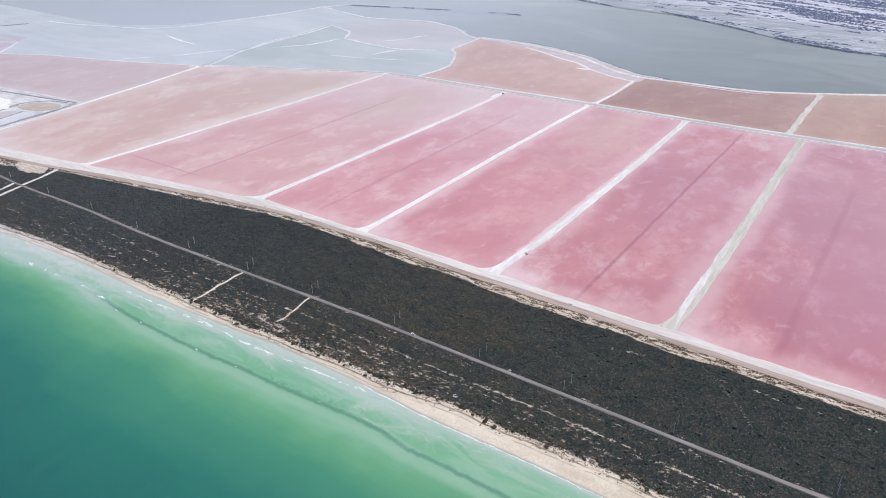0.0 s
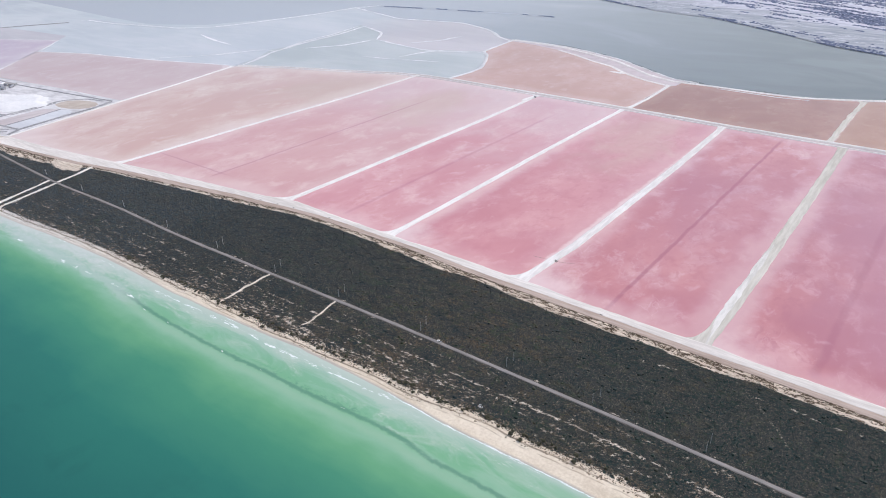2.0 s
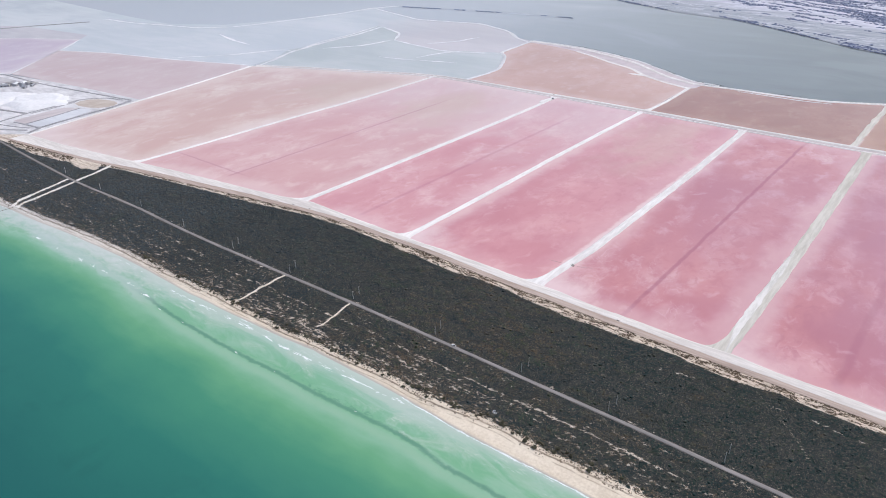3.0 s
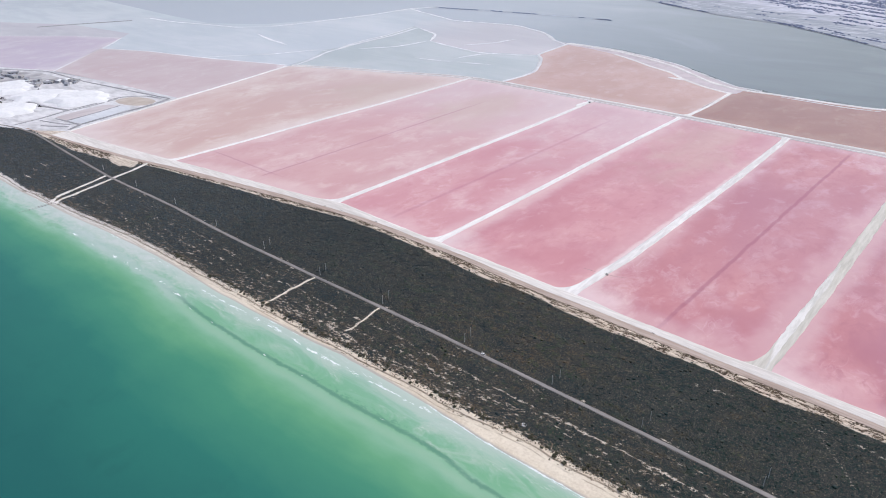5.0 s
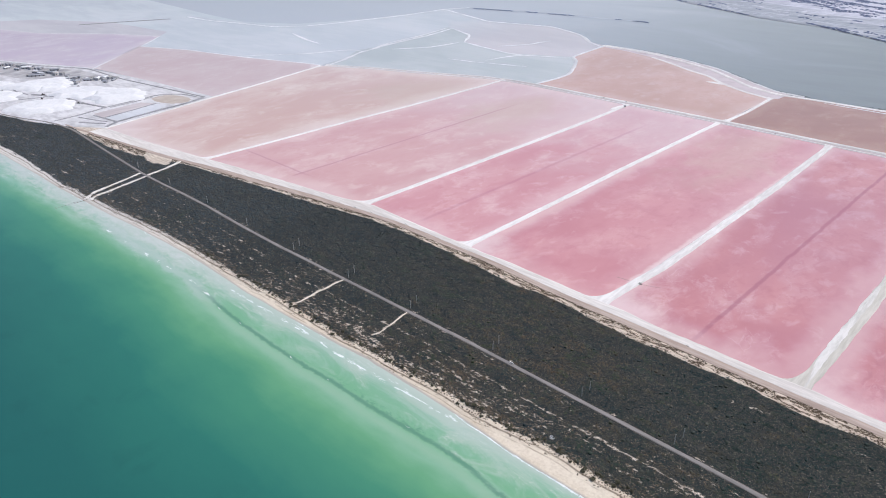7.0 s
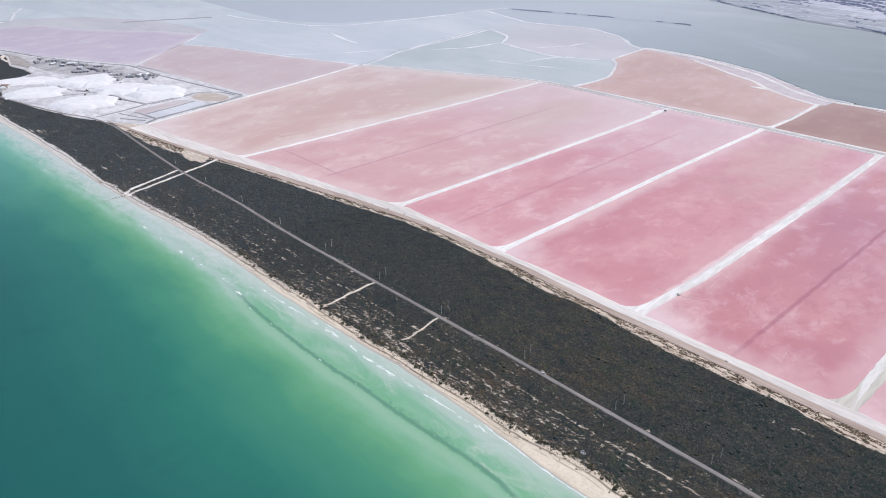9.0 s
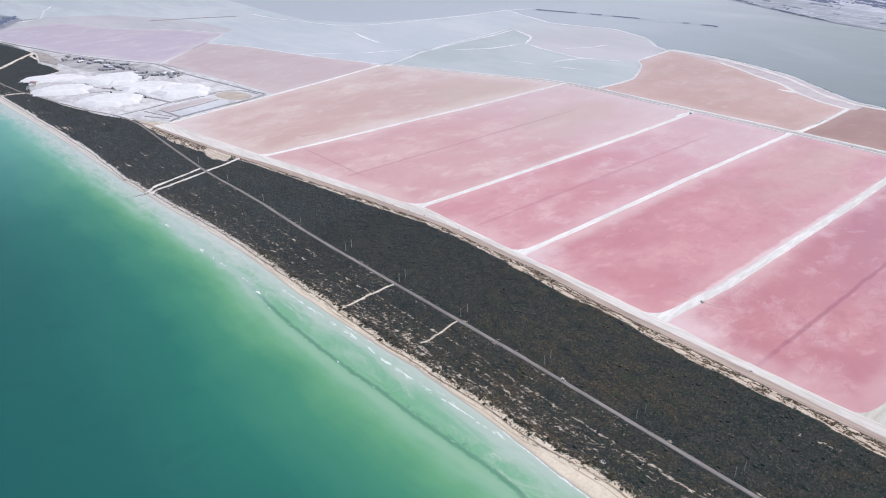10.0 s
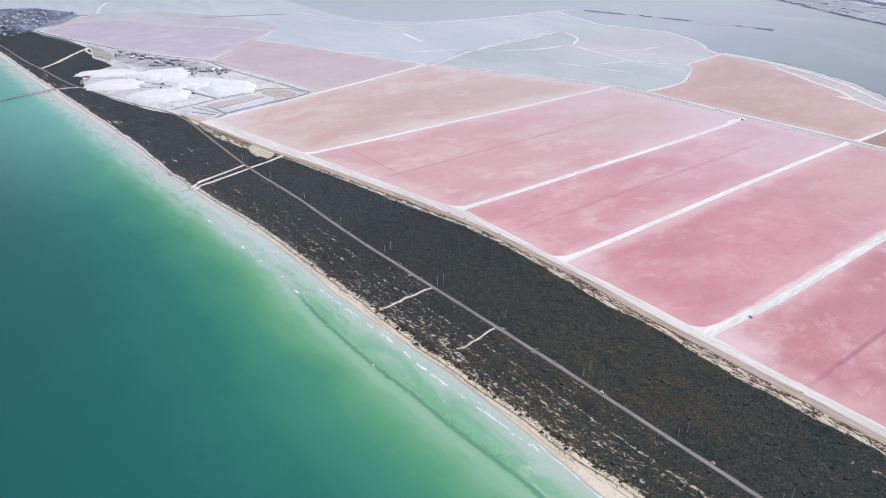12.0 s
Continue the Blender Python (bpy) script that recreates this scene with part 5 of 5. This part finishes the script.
# ---- salt heaps ----
def salt_mound(at, rx, ry, turn, h, seed):
    n, m = 26, 64
    r = np.linspace(0, 1, n)[:, None] * np.ones((1, m))
    a = np.ones((n, 1)) * np.linspace(0, math.tau, m, endpoint=False)[None, :]
    lobe = 1 + 0.9 * (fbm(np.cos(a) * 1.7 + seed, np.sin(a) * 1.7 + seed, seed) - 0.5)
    x, y = rx * r * lobe * np.cos(a), ry * r * lobe * np.sin(a)
    rise = np.clip((1 - r) / 0.34, 0, 1)
    z = h * rise ** 0.9 * (0.82 + 0.36 * fbm(x / 26.0 + seed, y / 26.0, seed + 5)) + 0.8 * (fbm(x / 8.0, y / 8.0, seed + 9) - 0.5) * rise
    z[-1] = -0.3
    faces = [(i * m + j, (i + 1) * m + j, (i + 1) * m + (j + 1) % m, i * m + (j + 1) % m) for i in range(n - 1) for j in range(m)]
    ob = new("salt_mound", mesh("salt_mound", np.stack([x, y, z], -1).reshape(-1, 3), faces, SALT_HEAP, True))
    ob.matrix_world = pose(at[0], at[1], 1.25, 0, 0, turn)
    return tagged(ob, "broad white mound of harvested salt on the yard", "salt mound", "salt mounds")


salt_mound((-1592, 487), 66, 56, 58, 6, 3)
salt_mound((-1556, 622), 70, 62, 44, 6, 5)
salt_mound((-1642, 580), 66, 58, 44, 6, 7)
salt_mound((-1752, 437), 62, 56, 49, 5, 9)
salt_mound((-1790, 545), 70, 60, 58, 6, 11)
salt_mound((-1745, 560), 44, 36, 40, 5, 15)
salt_mound((-1886, 458), 70, 42, 62, 2.5, 13)


# ---- saltworks: basins, ditches, buildings ----
def basin(pts, mat, label):
    return sheet("basin", pts, 1.32, mat, label, "basin")


basin([(-1460, 533), (-1466, 590), (-1468, 636), (-1440, 652), (-1428, 600), (-1420, 536)], grainy("pinkish_basin_mud", (0.46, 0.41, 0.42), (0.60, 0.55, 0.56), 0.05, 0.7, stretch=(1, 0.2)), "pinkish grey drained basin in the saltworks")
basin([(-1415, 538), (-1423, 600), (-1433, 650), (-1418, 662), (-1398, 656), (-1388, 610), (-1378, 548)], lagoon_mat("grey_brine_basin", (0.56, 0.57, 0.60), (0.68, 0.69, 0.72), 0.3, 0.02), "bluish white settling basin in the saltworks")
basin([(-1479, 664), (-1487, 680), (-1484, 696), (-1470, 710), (-1448, 719), (-1424, 722), (-1407, 718), (-1397, 704), (-1398, 689), (-1409, 675), (-1428, 665), (-1455, 660)], grainy("tan_basin_mud", (0.44, 0.375, 0.32), (0.56, 0.50, 0.455), 0.045, 0.7), "tan mud basin in the saltworks")
basin([(-1372, 515), (-1376, 532), (-1455, 524), (-1452, 486), (-1410, 490)], YARD, "pale drained basin beside the causeway")
DITCH = "dark muddy berm in the saltworks yard"
for pts, half in (([(-1356, 512), (-1372, 540), (-1384, 632), (-1389, 700), (-1402, 742)], 2.0), ([(-1402, 748), (-1560, 722), (-1700, 700), (-1870, 690), (-2000, 620), (-2180, 552)], 1.0), ([(-1470, 461), (-1473, 509), (-1488, 570), (-1492, 640), (-1498, 690), (-1464, 727), (-1418, 738)], 1.2), ([(-1480, 575), (-1484, 640), (-1489, 672)], 0.7),
                  ([(-1449, 530), (-1412, 536), (-1374, 541)], 0.9), ([(-1713, 506), (-1666, 529), (-1611, 548), (-1565, 550), (-1488, 570)], 2.0), ([(-1700, 560), (-1665, 519), (-1690, 470)], 1.0), ([(-1425, 492), (-1400, 506), (-1375, 522)], 0.9), ([(-1860, 500), (-1760, 490), (-1720, 500)], 0.8), ([(-1418, 537), (-1426, 600), (-1437, 654)], 0.7), ([(-1460, 505), (-1420, 516), (-1385, 530)], 0.6), ([(-2640, 438), (-2400, 492), (-2230, 540), (-2180, 552)], 2.0), ([(-2560, 434), (-2400, 474), (-2300, 490)], 1.3)):
    ribbon("berm", pts, half * 1.35, 1.9, BERM, DITCH, "berm", 8.0, 1.8, wobble=0.25, low=-0.9)


def shed(at, lx, ly, h, turn, roof, label, wall=None, doors=1):
    """A gabled shed with walls, two roof slopes, doors and windows."""
    ob = thing("shed", (at[0], at[1], 1.25 if at[0] < -1300 else 1.1), turn, label, "shed")
    wall = wall or WALL_GREY
    rise, over = ly * 0.16, 0.5
    x, y = lx / 2, ly / 2
    part("wall", mesh("wall", [(-x, -y, 0), (x, -y, 0), (x, y, 0), (-x, y, 0), (-x, -y, h), (x, -y, h), (x, y, h), (-x, y, h), (-x, 0, h + rise), (x, 0, h + rise)],
                      [(0, 1, 5, 4), (2, 3, 7, 6), (1, 2, 6, 9, 5), (3, 0, 4, 8, 7)], wall), ob)
    for side in (-1, 1):
        e = side * (y + over)
        drop = rise * over / y
        v = [(-x - over, e, h - drop), (x + over, e, h - drop), (x + over, 0, h + rise), (-x - over, 0, h + rise)]
        v = [(a, b, c + 0.05) for a, b, c in v] + [(a, b, c + 0.25) for a, b, c in v]
        f = [(0, 1, 2, 3), (7, 6, 5, 4), (0, 4, 5, 1), (1, 5, 6, 2), (2, 6, 7, 3), (3, 7, 4, 0)]
        part("roof", mesh("roof", v, f, roof), ob)
    for k in range(doors):
        c = (k + 0.5) / doors * lx - x
        part("door", box("door", (c - 1.1, -y - 0.12, 0), (c + 1.1, -y + 0.02, min(2.6, h * 0.75)), DARK_STEEL), ob)
    return ob


shed((-1990, 590), 24, 11, 4.5, 52, ROOF_WHITE, "long shed with a bright white sheet roof", doors=3)
shed((-1914, 628), 24, 9, 4, 48, ROOF_GREY, "long grey sheet-metal shed in the saltworks", doors=3)
shed((-1884, 578), 34, 8, 3.5, 60, ROOF_GREY, "long low store beside a salt mound", doors=4)


def shed_cluster(centre, along, spread, count, seed, label):
    rng = np.random.default_rng(seed)
    a = radians(along)
    for k in range(count):
        u, v = (k + 0.5) / count * 2 - 1, rng.uniform(-1, 1)
        x = centre[0] + math.cos(a) * u * spread[0] - math.sin(a) * v * spread[1]
        y = centre[1] + math.sin(a) * u * spread[0] + math.cos(a) * v * spread[1]
        lx = float(rng.uniform(8, 17))
        shed((x, y), lx, float(rng.uniform(5, 9)), float(rng.uniform(2.8, 5.5)), along + float(rng.choice([0, 90])) + float(rng.uniform(-8, 8)),
             (ROOF_GREY, ROOF_WHITE, ROOF_GREY, CONCRETE)[int(rng.integers(0, 4))], label, doors=1 + int(lx > 12))


shed_cluster((-2000, 575), 25, (120, 26), 18, 41, "small grey workshop in the saltworks")
shed_cluster((-1738, 640), 40, (58, 26), 26, 43, "low grey washing-plant building among salt mounds")
shed_cluster((-1870, 600), 30, (60, 30), 9, 47, "small grey store near the brine pond")
for k, (x, y, lx, ly, h) in enumerate(((-1843, 392, 14, 9, 4.5), (-1828, 384, 10, 8, 4), (-1862, 402, 16, 9, 5), (-1878, 400, 9, 7, 4), (-1815, 378, 8, 6, 3.5))):
    shed((x, y), lx, ly, h, 20 * k, (ROOF_WHITE, ROOF_GREY, RED_ROOF)[k % 3], "small workshop at the saltworks gate", PLASTER)


def loader(at, turn):
    ob = thing("wheel_loader", (at[0], at[1], 1.25), turn, "dark wheel loader parked among the salt heaps", "loader", "machines in the saltworks")
    part("chassis", box("chassis", (-3.2, -1.2, 0.8), (2.4, 1.2, 2.0), DARK_STEEL, 0.1), ob)
    part("cab", box("cab", (-0.8, -0.9, 2.0), (0.9, 0.9, 3.6), GLASS_DARK, 0.1), ob)
    part("bucket", box("bucket", (3.2, -1.5, 0.2), (4.6, 1.5, 1.6), DARK_STEEL, 0.15), ob)
    for sy in (-0.85, 0.85):
        part("lift_arm", rod("lift_arm", (1.2, sy, 1.9), (3.6, sy, 1.0), 0.18, 0.18, DARK_STEEL), ob)
    for sx in (-2.0, 1.6):
        for sy in (-1.25, 1.25):
            part("wheel", rod("wheel", (sx, sy - 0.3, 0.8), (sx, sy + 0.3, 0.8), 0.8, 0.8, RUBBER, 14), ob)
    return ob


first = loader((-1662, 540), 30)
for x, y, turn in ((-1690, 520, 110), (-1560, 545, 200), (-1700, 600, 60), (-1790, 470, 10), (-1655, 505, 150)):
    copy_thing(first, pose(x, y, 1.25, 0, 0, turn))


# ---- pier and the old jetty ----
def pier():
    ob = thing("pier", (-1801, 322, 0), 0, "long dark pier on piles running out to sea", "pier")
    x1, y1 = 52.0, -330.0
    ln = math.hypot(x1, y1)
    ux, uy = x1 / ln, y1 / ln
    w = 2.2
    v = [(-uy * s * w + ux * d, ux * s * w + uy * d, z) for d in (0, ln) for s in (-1, 1) for z in (3.0, 3.5)]
    part("deck", mesh("deck", v, [(0, 4, 5, 1), (2, 3, 7, 6), (1, 5, 7, 3), (0, 2, 6, 4), (0, 1, 3, 2), (4, 6, 7, 5)], CONCRETE), ob)
    for s in (-1, 1):
        part("rail", rod("rail", (-uy * s * w, ux * s * w, 4.5), (x1 - uy * s * w, y1 + ux * s * w, 4.5), 0.12, 0.12, DARK_STEEL), ob)
    for k in range(28):
        d = 6 + 11.8 * k
        for s in (-1, 1):
            part("pile", rod("pile", (ux * d - uy * s * 1.7, uy * d + ux * s * 1.7, -2.5), (ux * d - uy * s * 1.7, uy * d + ux * s * 1.7, 3.0), 0.35, 0.35, DARK_STEEL), ob)
    for k in range(7):
        d = 30 + 45.0 * k
        part("cross_beam", box("cross_beam", (ux * d - 3.6, uy * d - 0.4, 2.2), (ux * d + 3.6, uy * d + 0.4, 3.0), CONCRETE), ob)
    return ob


pier()
jetty = thing("ruined_jetty", (-1034, 346, 0), 0, "ruined jetty of dark timber stumps at the water's edge", "jetty")
for k in range(12):
    for s in (-1.3, 1.3):
        part("stump", rod("stump", (s - 0.3 * k, 4 - 4.2 * k, -2.0), (s - 0.3 * k + 0.1, 4 - 4.2 * k, 0.9 - 0.07 * k + 0.3 * (k * 7 % 3)), 0.32, 0.28, TIMBER), jetty)
for k in range(5):
    part("beam", box("beam", (-1.7 - 0.6 * k, -1 - 4.2 * k, 0.4), (1.5 - 0.6 * k, -0.3 - 4.2 * k, 0.7), TIMBER), jetty)


# ---- poles along the road ----
def utility_pole(x, y):
    ob = thing("utility_pole", (x, y, 0.9), 0, "slender grey power pole beside the coast road", "power pole", "poles along the road")
    part("shaft", rod("shaft", (0, 0, 0), (0, 0, 10.5), 0.25, 0.17, POLE, 10), ob)
    part("crossarm", box("crossarm", (-0.08, -1.1, 9.6), (0.08, 1.1, 9.8), TIMBER), ob)
    for sy in (-1.0, 0.0, 1.0):
        part("insulator", rod("insulator", (0, sy, 9.8 if sy else 10.5), (0, sy, 10.1 if sy else 10.8), 0.07, 0.05, PLASTER, 8), ob)
    return ob


first = utility_pole(41, 459)
for x in (-79, -177, -264, -365, -477, -577, -680, -784, -890, -996, -1102):
    copy_thing(first, pose(x, float(road_line(x)) + 6.5, 0.9))


for x in (41, -79, -175, -263, -367, -479, -580, -684):
    copy_thing(first, pose(x, float(road_line(x)) + 18.0, 0.9))


# ---- the car on the road ----
def car(x, turn):
    ob = thing("car", (x, float(road_line(x)) + 1.2, 1.72), turn, "white car driving on the grey coast road", "car")
    bm = bmesh.new()
    prof = [(-2.2, 0.35), (-2.2, 0.85), (-1.3, 0.95), (1.1, 1.0), (2.1, 0.95), (2.2, 0.4)]
    rings = [[bm.verts.new((px, s * 0.88, pz)) for px, pz in prof] for s in (-1, 1)]
    bm.faces.new(rings[0])
    bm.faces.new(rings[1][::-1])
    for k in range(len(prof)):
        j = (k + 1) % len(prof)
        bm.faces.new((rings[0][j], rings[0][k], rings[1][k], rings[1][j]))
    bmesh.ops.bevel(bm, geom=bm.edges[:], offset=0.06, segments=2, affect="EDGES")
    part("body", bm_mesh("body", bm, WHITE_PAINT), ob)
    bm = bmesh.new()
    prof = [(-1.0, 0.95), (-0.3, 1.46), (1.2, 1.48), (1.9, 0.98)]
    rings = [[bm.verts.new((px, s * (0.8 if pz < 1.2 else 0.66), pz)) for px, pz in prof] for s in (-1, 1)]
    bm.faces.new(rings[0])
    bm.faces.new(rings[1][::-1])
    for k in range(4):
        j = (k + 1) % 4
        bm.faces.new((rings[0][j], rings[0][k], rings[1][k], rings[1][j]))
    part("window", bm_mesh("window", bm, GLASS_DARK), ob)
    part("roof", box("roof", (-0.25, -0.66, 1.46), (1.15, 0.66, 1.54), WHITE_PAINT, 0.03), ob)
    for sx in (-1.4, 1.4):
        for sy in (-0.86, 0.86):
            wheel = part("wheel", rod("tyre", (sx, sy - 0.1, 0.32), (sx, sy + 0.1, 0.32), 0.32, 0.32, RUBBER, 16), ob)
            part("rim", rod("rim", (sx, sy - 0.115, 0.32), (sx, sy + 0.115, 0.32), 0.2, 0.2, ROOF_GREY, 12), wheel)
    return ob


car(-338, 0)


# ---- sluices, a ruin and small works on the banks ----
def sluice(x, y, turn, label):
    ob = thing("sluice", (x, y, 0.0), turn, label, "sluice")
    for s in (-1, 1):
        part("wing_wall", box("wing_wall", (s * 1.2 - 0.2, -1.6, -0.3), (s * 1.2 + 0.2, 1.6, 1.6), CONCRETE, 0.05), ob)
    gate = part("gate", box("gate", (-1.0, -0.12, 0.0), (1.0, 0.12, 1.9), DARK_STEEL), ob)
    part("spindle", rod("spindle", (0, 0, 2.2), (0, 0, 3.0), 0.08, 0.08, DARK_STEEL), gate)
    part("apron", box("apron", (-1.4, -2.6, -0.2), (1.4, -1.6, 0.7), DARK_STEEL, 0.1), ob)
    return ob


sluice(-322.5, 667, 90, "dark sluice gate through a white dike")
# dark streaks on the brine beside the sluice, laid as thin low ribbons
for pts in ([(-321, 667.5), (-312, 670), (-300, 675)], [(-334, 665.5), (-342, 665), (-351, 663.5)]):
    ribbon("dark_streak", pts, 0.35, 0.38, SLUICE_STREAK, "thin dark streak beside the sluice", "mud spit", 2.0, 0.5, wobble=0.3, taper=9.0)
sluice(-229, 590, 0, "dark sluice beside the dirt track")
for x in (-750, -720, -691, -628):
    sluice(x, float(salt_in(x)) + 1.5, 8, "small dark sluice beside the dirt track")
ribbon("pump_pad", [(-700, 1236), (-697, 1260), (-693, 1282)], 6.0, 1.3, SALT, "wide white salt pad at the end of a dike", "pad", 4.0, 1.2, taper=10.0)
shed((-690, 1274), 4, 3, 2.2, 10, ROOF_GREY, "small grey pump house on a white salt pad", CONCRETE)
sluice(-706, 1306, 0, "dark sluice in the canal bank")
sluice(-757, 1303, 0, "dark sluice in the canal bank")
sluice(-402, 1296, 0, "dark sluice in the canal bank")
ruin = thing("ruined_hut", (-253, 398.5, 1.2), 25, "small pale roofless ruin in the dune scrub", "ruin")
for lo, hi in (((-1.7, -1.5, -0.3), (1.7, -1.28, 0.7)), ((-1.7, 1.28, -0.3), (0.6, 1.5, 1.0)), ((-1.7, -1.28, -0.3), (-1.48, 1.28, 1.15)), ((1.48, -1.28, -0.3), (1.7, 0.2, 0.6))):
    part("wall", box("wall", lo, hi, ROOF_WHITE, 0.04), ruin)
part("slab", box("slab", (-1.48, -1.28, -0.3), (1.48, 1.28, 0.12), CONCRETE), ruin, "worn grey floor slab")
part("rubble", box("rubble", (-0.9, -0.8, 0.12), (0.3, 0.1, 0.4), ROOF_WHITE, 0.12), ruin, "fallen white masonry")


# ---- foam along the breaking waves ----
def foam():
    rng = np.random.default_rng(11)
    verts, faces = [], []

    def streak(x, off, length, width, line=shore_line):
        n = max(5, int(length / 0.6))
        base = len(verts)
        seed = int(rng.integers(0, 900))
        lift = float(rng.uniform(0.06, 0.16))
        xs = x + np.linspace(-length / 2, length / 2, n)
        mid = line(xs) - off + 0.9 * (fbm(xs / 5.0, 0.4, seed) - 0.5) * 2
        w = 0.42 * width * np.sin(np.linspace(0.12, math.pi - 0.12, n)) * (0.1 + 1.9 * vnoise(xs / 1.1, 3.0 + 0 * xs, seed))
        for a, b, c in zip(xs, mid, w):
            verts.extend([(a, b - c, lift), (a, b + c, lift)])
        faces.extend([(base + 2 * k, base + 2 * k + 2, base + 2 * k + 3, base + 2 * k + 1) for k in range(n - 1)])

    # two lines of breakers: one far out in the west, one closer in towards the east
    breakers = ((curve((-930, 321), (-826, 325), (-700, 330), (-655, 327)), -915, -660, 7), (curve((-670, 349), (-600, 352), (-509, 355.4), (-474, 353.5), (-428, 355.2), (-391, 358.2), (-346, 359.7), (-318, 362.5)), -655, -322, 21))
    for line, x0, x1, count in breakers:
        for k in range(count):
            x = x0 + (x1 - x0) * (k + rng.uniform(0.1, 0.9)) / count
            big = rng.uniform(0.5, 1.3)
            for _ in range(int(rng.integers(3, 7))):
                streak(x + rng.normal(0, 3.0), rng.normal(0, 0.8), rng.uniform(4, 11) * big, rng.uniform(0.5, 1.5) * big, line)
    for lane, count in ((1.0, 24), (6.0, 10), (14.0, 8)):
        for _ in range(count):
            x = -60 - 1150 * rng.uniform(0, 1)
            if fbm(x / 60.0, lane, 37) < 0.45 or (x > -330 and lane > 3):
                continue
            for _ in range(int(rng.integers(2, 6))):
                streak(x + rng.normal(0, 8), lane + rng.normal(0, 1.0), rng.uniform(3, 12), rng.uniform(0.15, 0.6))
    # a bold white edge where the water meets the eastern beach
    for _ in range(60):
        streak(rng.uniform(-330, 60), rng.uniform(0.3, 1.2), rng.uniform(8, 24), rng.uniform(0.5, 1.2))
    for _ in range(5):
        streak(rng.uniform(-640, -180), rng.normal(0, 1.5), rng.uniform(3, 7), rng.uniform(0.6, 1.3), trough_line)
    for _ in range(14):
        streak(rng.uniform(-2300, -1250), rng.uniform(2, 12), rng.uniform(5, 18), rng.uniform(0.3, 0.8))
    tagged(new("foam", mesh("foam", verts, faces, FOAM)), "thin white foam of small breaking waves", "foam", kind="stuff")


foam()


# ---- shrubs on the dune edge ----
def shrub_mesh(seed):
    rng = np.random.default_rng(seed)
    bm = bmesh.new()
    for k in range(16):
        a, r = rng.uniform(0, math.tau), 1.25 * math.sqrt(rng.uniform(0, 1))
        m = pose(r * math.cos(a), r * math.sin(a), 0.55 + 0.7 * rng.uniform(0.2, 1) * (1.5 - r) / 1.5, *rng.uniform(0, 90, 3)) @ Matrix.Diagonal((*rng.uniform(0.35, 0.7, 3), 1))
        for v in bmesh.ops.create_icosphere(bm, subdivisions=1, radius=1.0, matrix=m)["verts"]:
            v.co += Vector(rng.uniform(-0.16, 0.16, 3))
    return bm_mesh("crown", bm, DUNE_SHRUB)


SHRUBS = [shrub_mesh(k) for k in range(4)]
STEM = rod("stem", (0, 0, -0.3), (0, 0, 0.8), 0.12, 0.07, TIMBER, 6)
rng = np.random.default_rng(23)
for k in range(110):
    x = float(rng.uniform(-760, 40))
    y = float(scrub_line(x)) + float(rng.uniform(-3.5, 6))
    ob = thing("shrub", (x, y, float(ground_height(x, y)) - 0.05), float(rng.uniform(0, 360)), "round dark olive shrub on pale dune sand", "shrub", "shrubs on the dune")
    ob.scale = (1, 1, 1)
    c = part("crown", SHRUBS[k % 4], ob)
    c.scale = [float(rng.uniform(0.8, 1.6))] * 2 + [float(rng.uniform(0.8, 1.3))]
    part("stem", STEM, ob)


# ---- the far village ----
def house_parts(name, lx, ly, h, roof):
    x, y = lx / 2, ly / 2
    return (box("wall", (-x, -y, 0), (x, y, h), PLASTER), box("roof", (-x - 0.3, -y - 0.3, h), (x + 0.3, y + 0.3, h + 0.4), roof, 0.08), box("door", (-0.6, -y - 0.06, 0), (0.6, -y + 0.02, 2.1), TIMBER),
            box("window", (x * 0.4, -y - 0.05, 1.0), (x * 0.75, -y + 0.02, 2.1), GLASS_DARK))


def village():
    rng = np.random.default_rng(31)
    kinds = [house_parts("house", lx, ly, h, roof) for lx, ly, h, roof in ((12, 9, 3.4, ROOF_WHITE), (10, 8, 3.2, CONCRETE), (15, 9, 3.6, RED_ROOF), (11, 9, 6.0, CONCRETE))]
    k = 0
    for row in range(7):
        for col in range(11):
            x, y = -2640 - 46 * col + rng.uniform(-8, 8), 352 + 34 * row - 0.062 * 46 * col + rng.uniform(-6, 6)
            if y > 400 + 0.62 * (-2620 - x) or y > 636 - 0.55 * max(-2960 - x, 0) or x < -3220 or rng.uniform() < 0.12:
                continue
            ob = thing("house", (x, y, 0.9), float(rng.choice([0, 90])) + 8, "small pale flat-roofed house in the far village", "house", "village houses")
            for data in kinds[k % 4]:
                part(data.name.split(".")[0], data, ob)
            k += 1
    x, y = scatter(rng, -3400, -2600, 250, 640, 11.0)
    keep = (y > scrub_line(x) + 4) & (y < 395 + 0.72 * (-2620 - x)) & (y < 625 - 0.5 * np.maximum(-2960 - x, 0)) & (x > -3230) & (fbm(x / 40.0, y / 26.0, 131) > 0.46)
    x, y = x[keep], y[keep]
    size = rng.uniform(3.5, 7, len(x))
    clumps("village_trees", x, y, 0.6 + 0 * x, size, size * 0.8, HAZY_MANGROVE, "dark trees among the far village houses", "trees", rng)


sheet("village_ground", [(-2640, 290), (-2625, 428), (-2708, 440), (-2745, 530), (-2890, 625), (-2984, 620), (-3187, 536), (-3250, 424), (-3330, 235)], 0.85, VILLAGE_SOIL, "dusky sandy ground of the far village", "ground")
village()
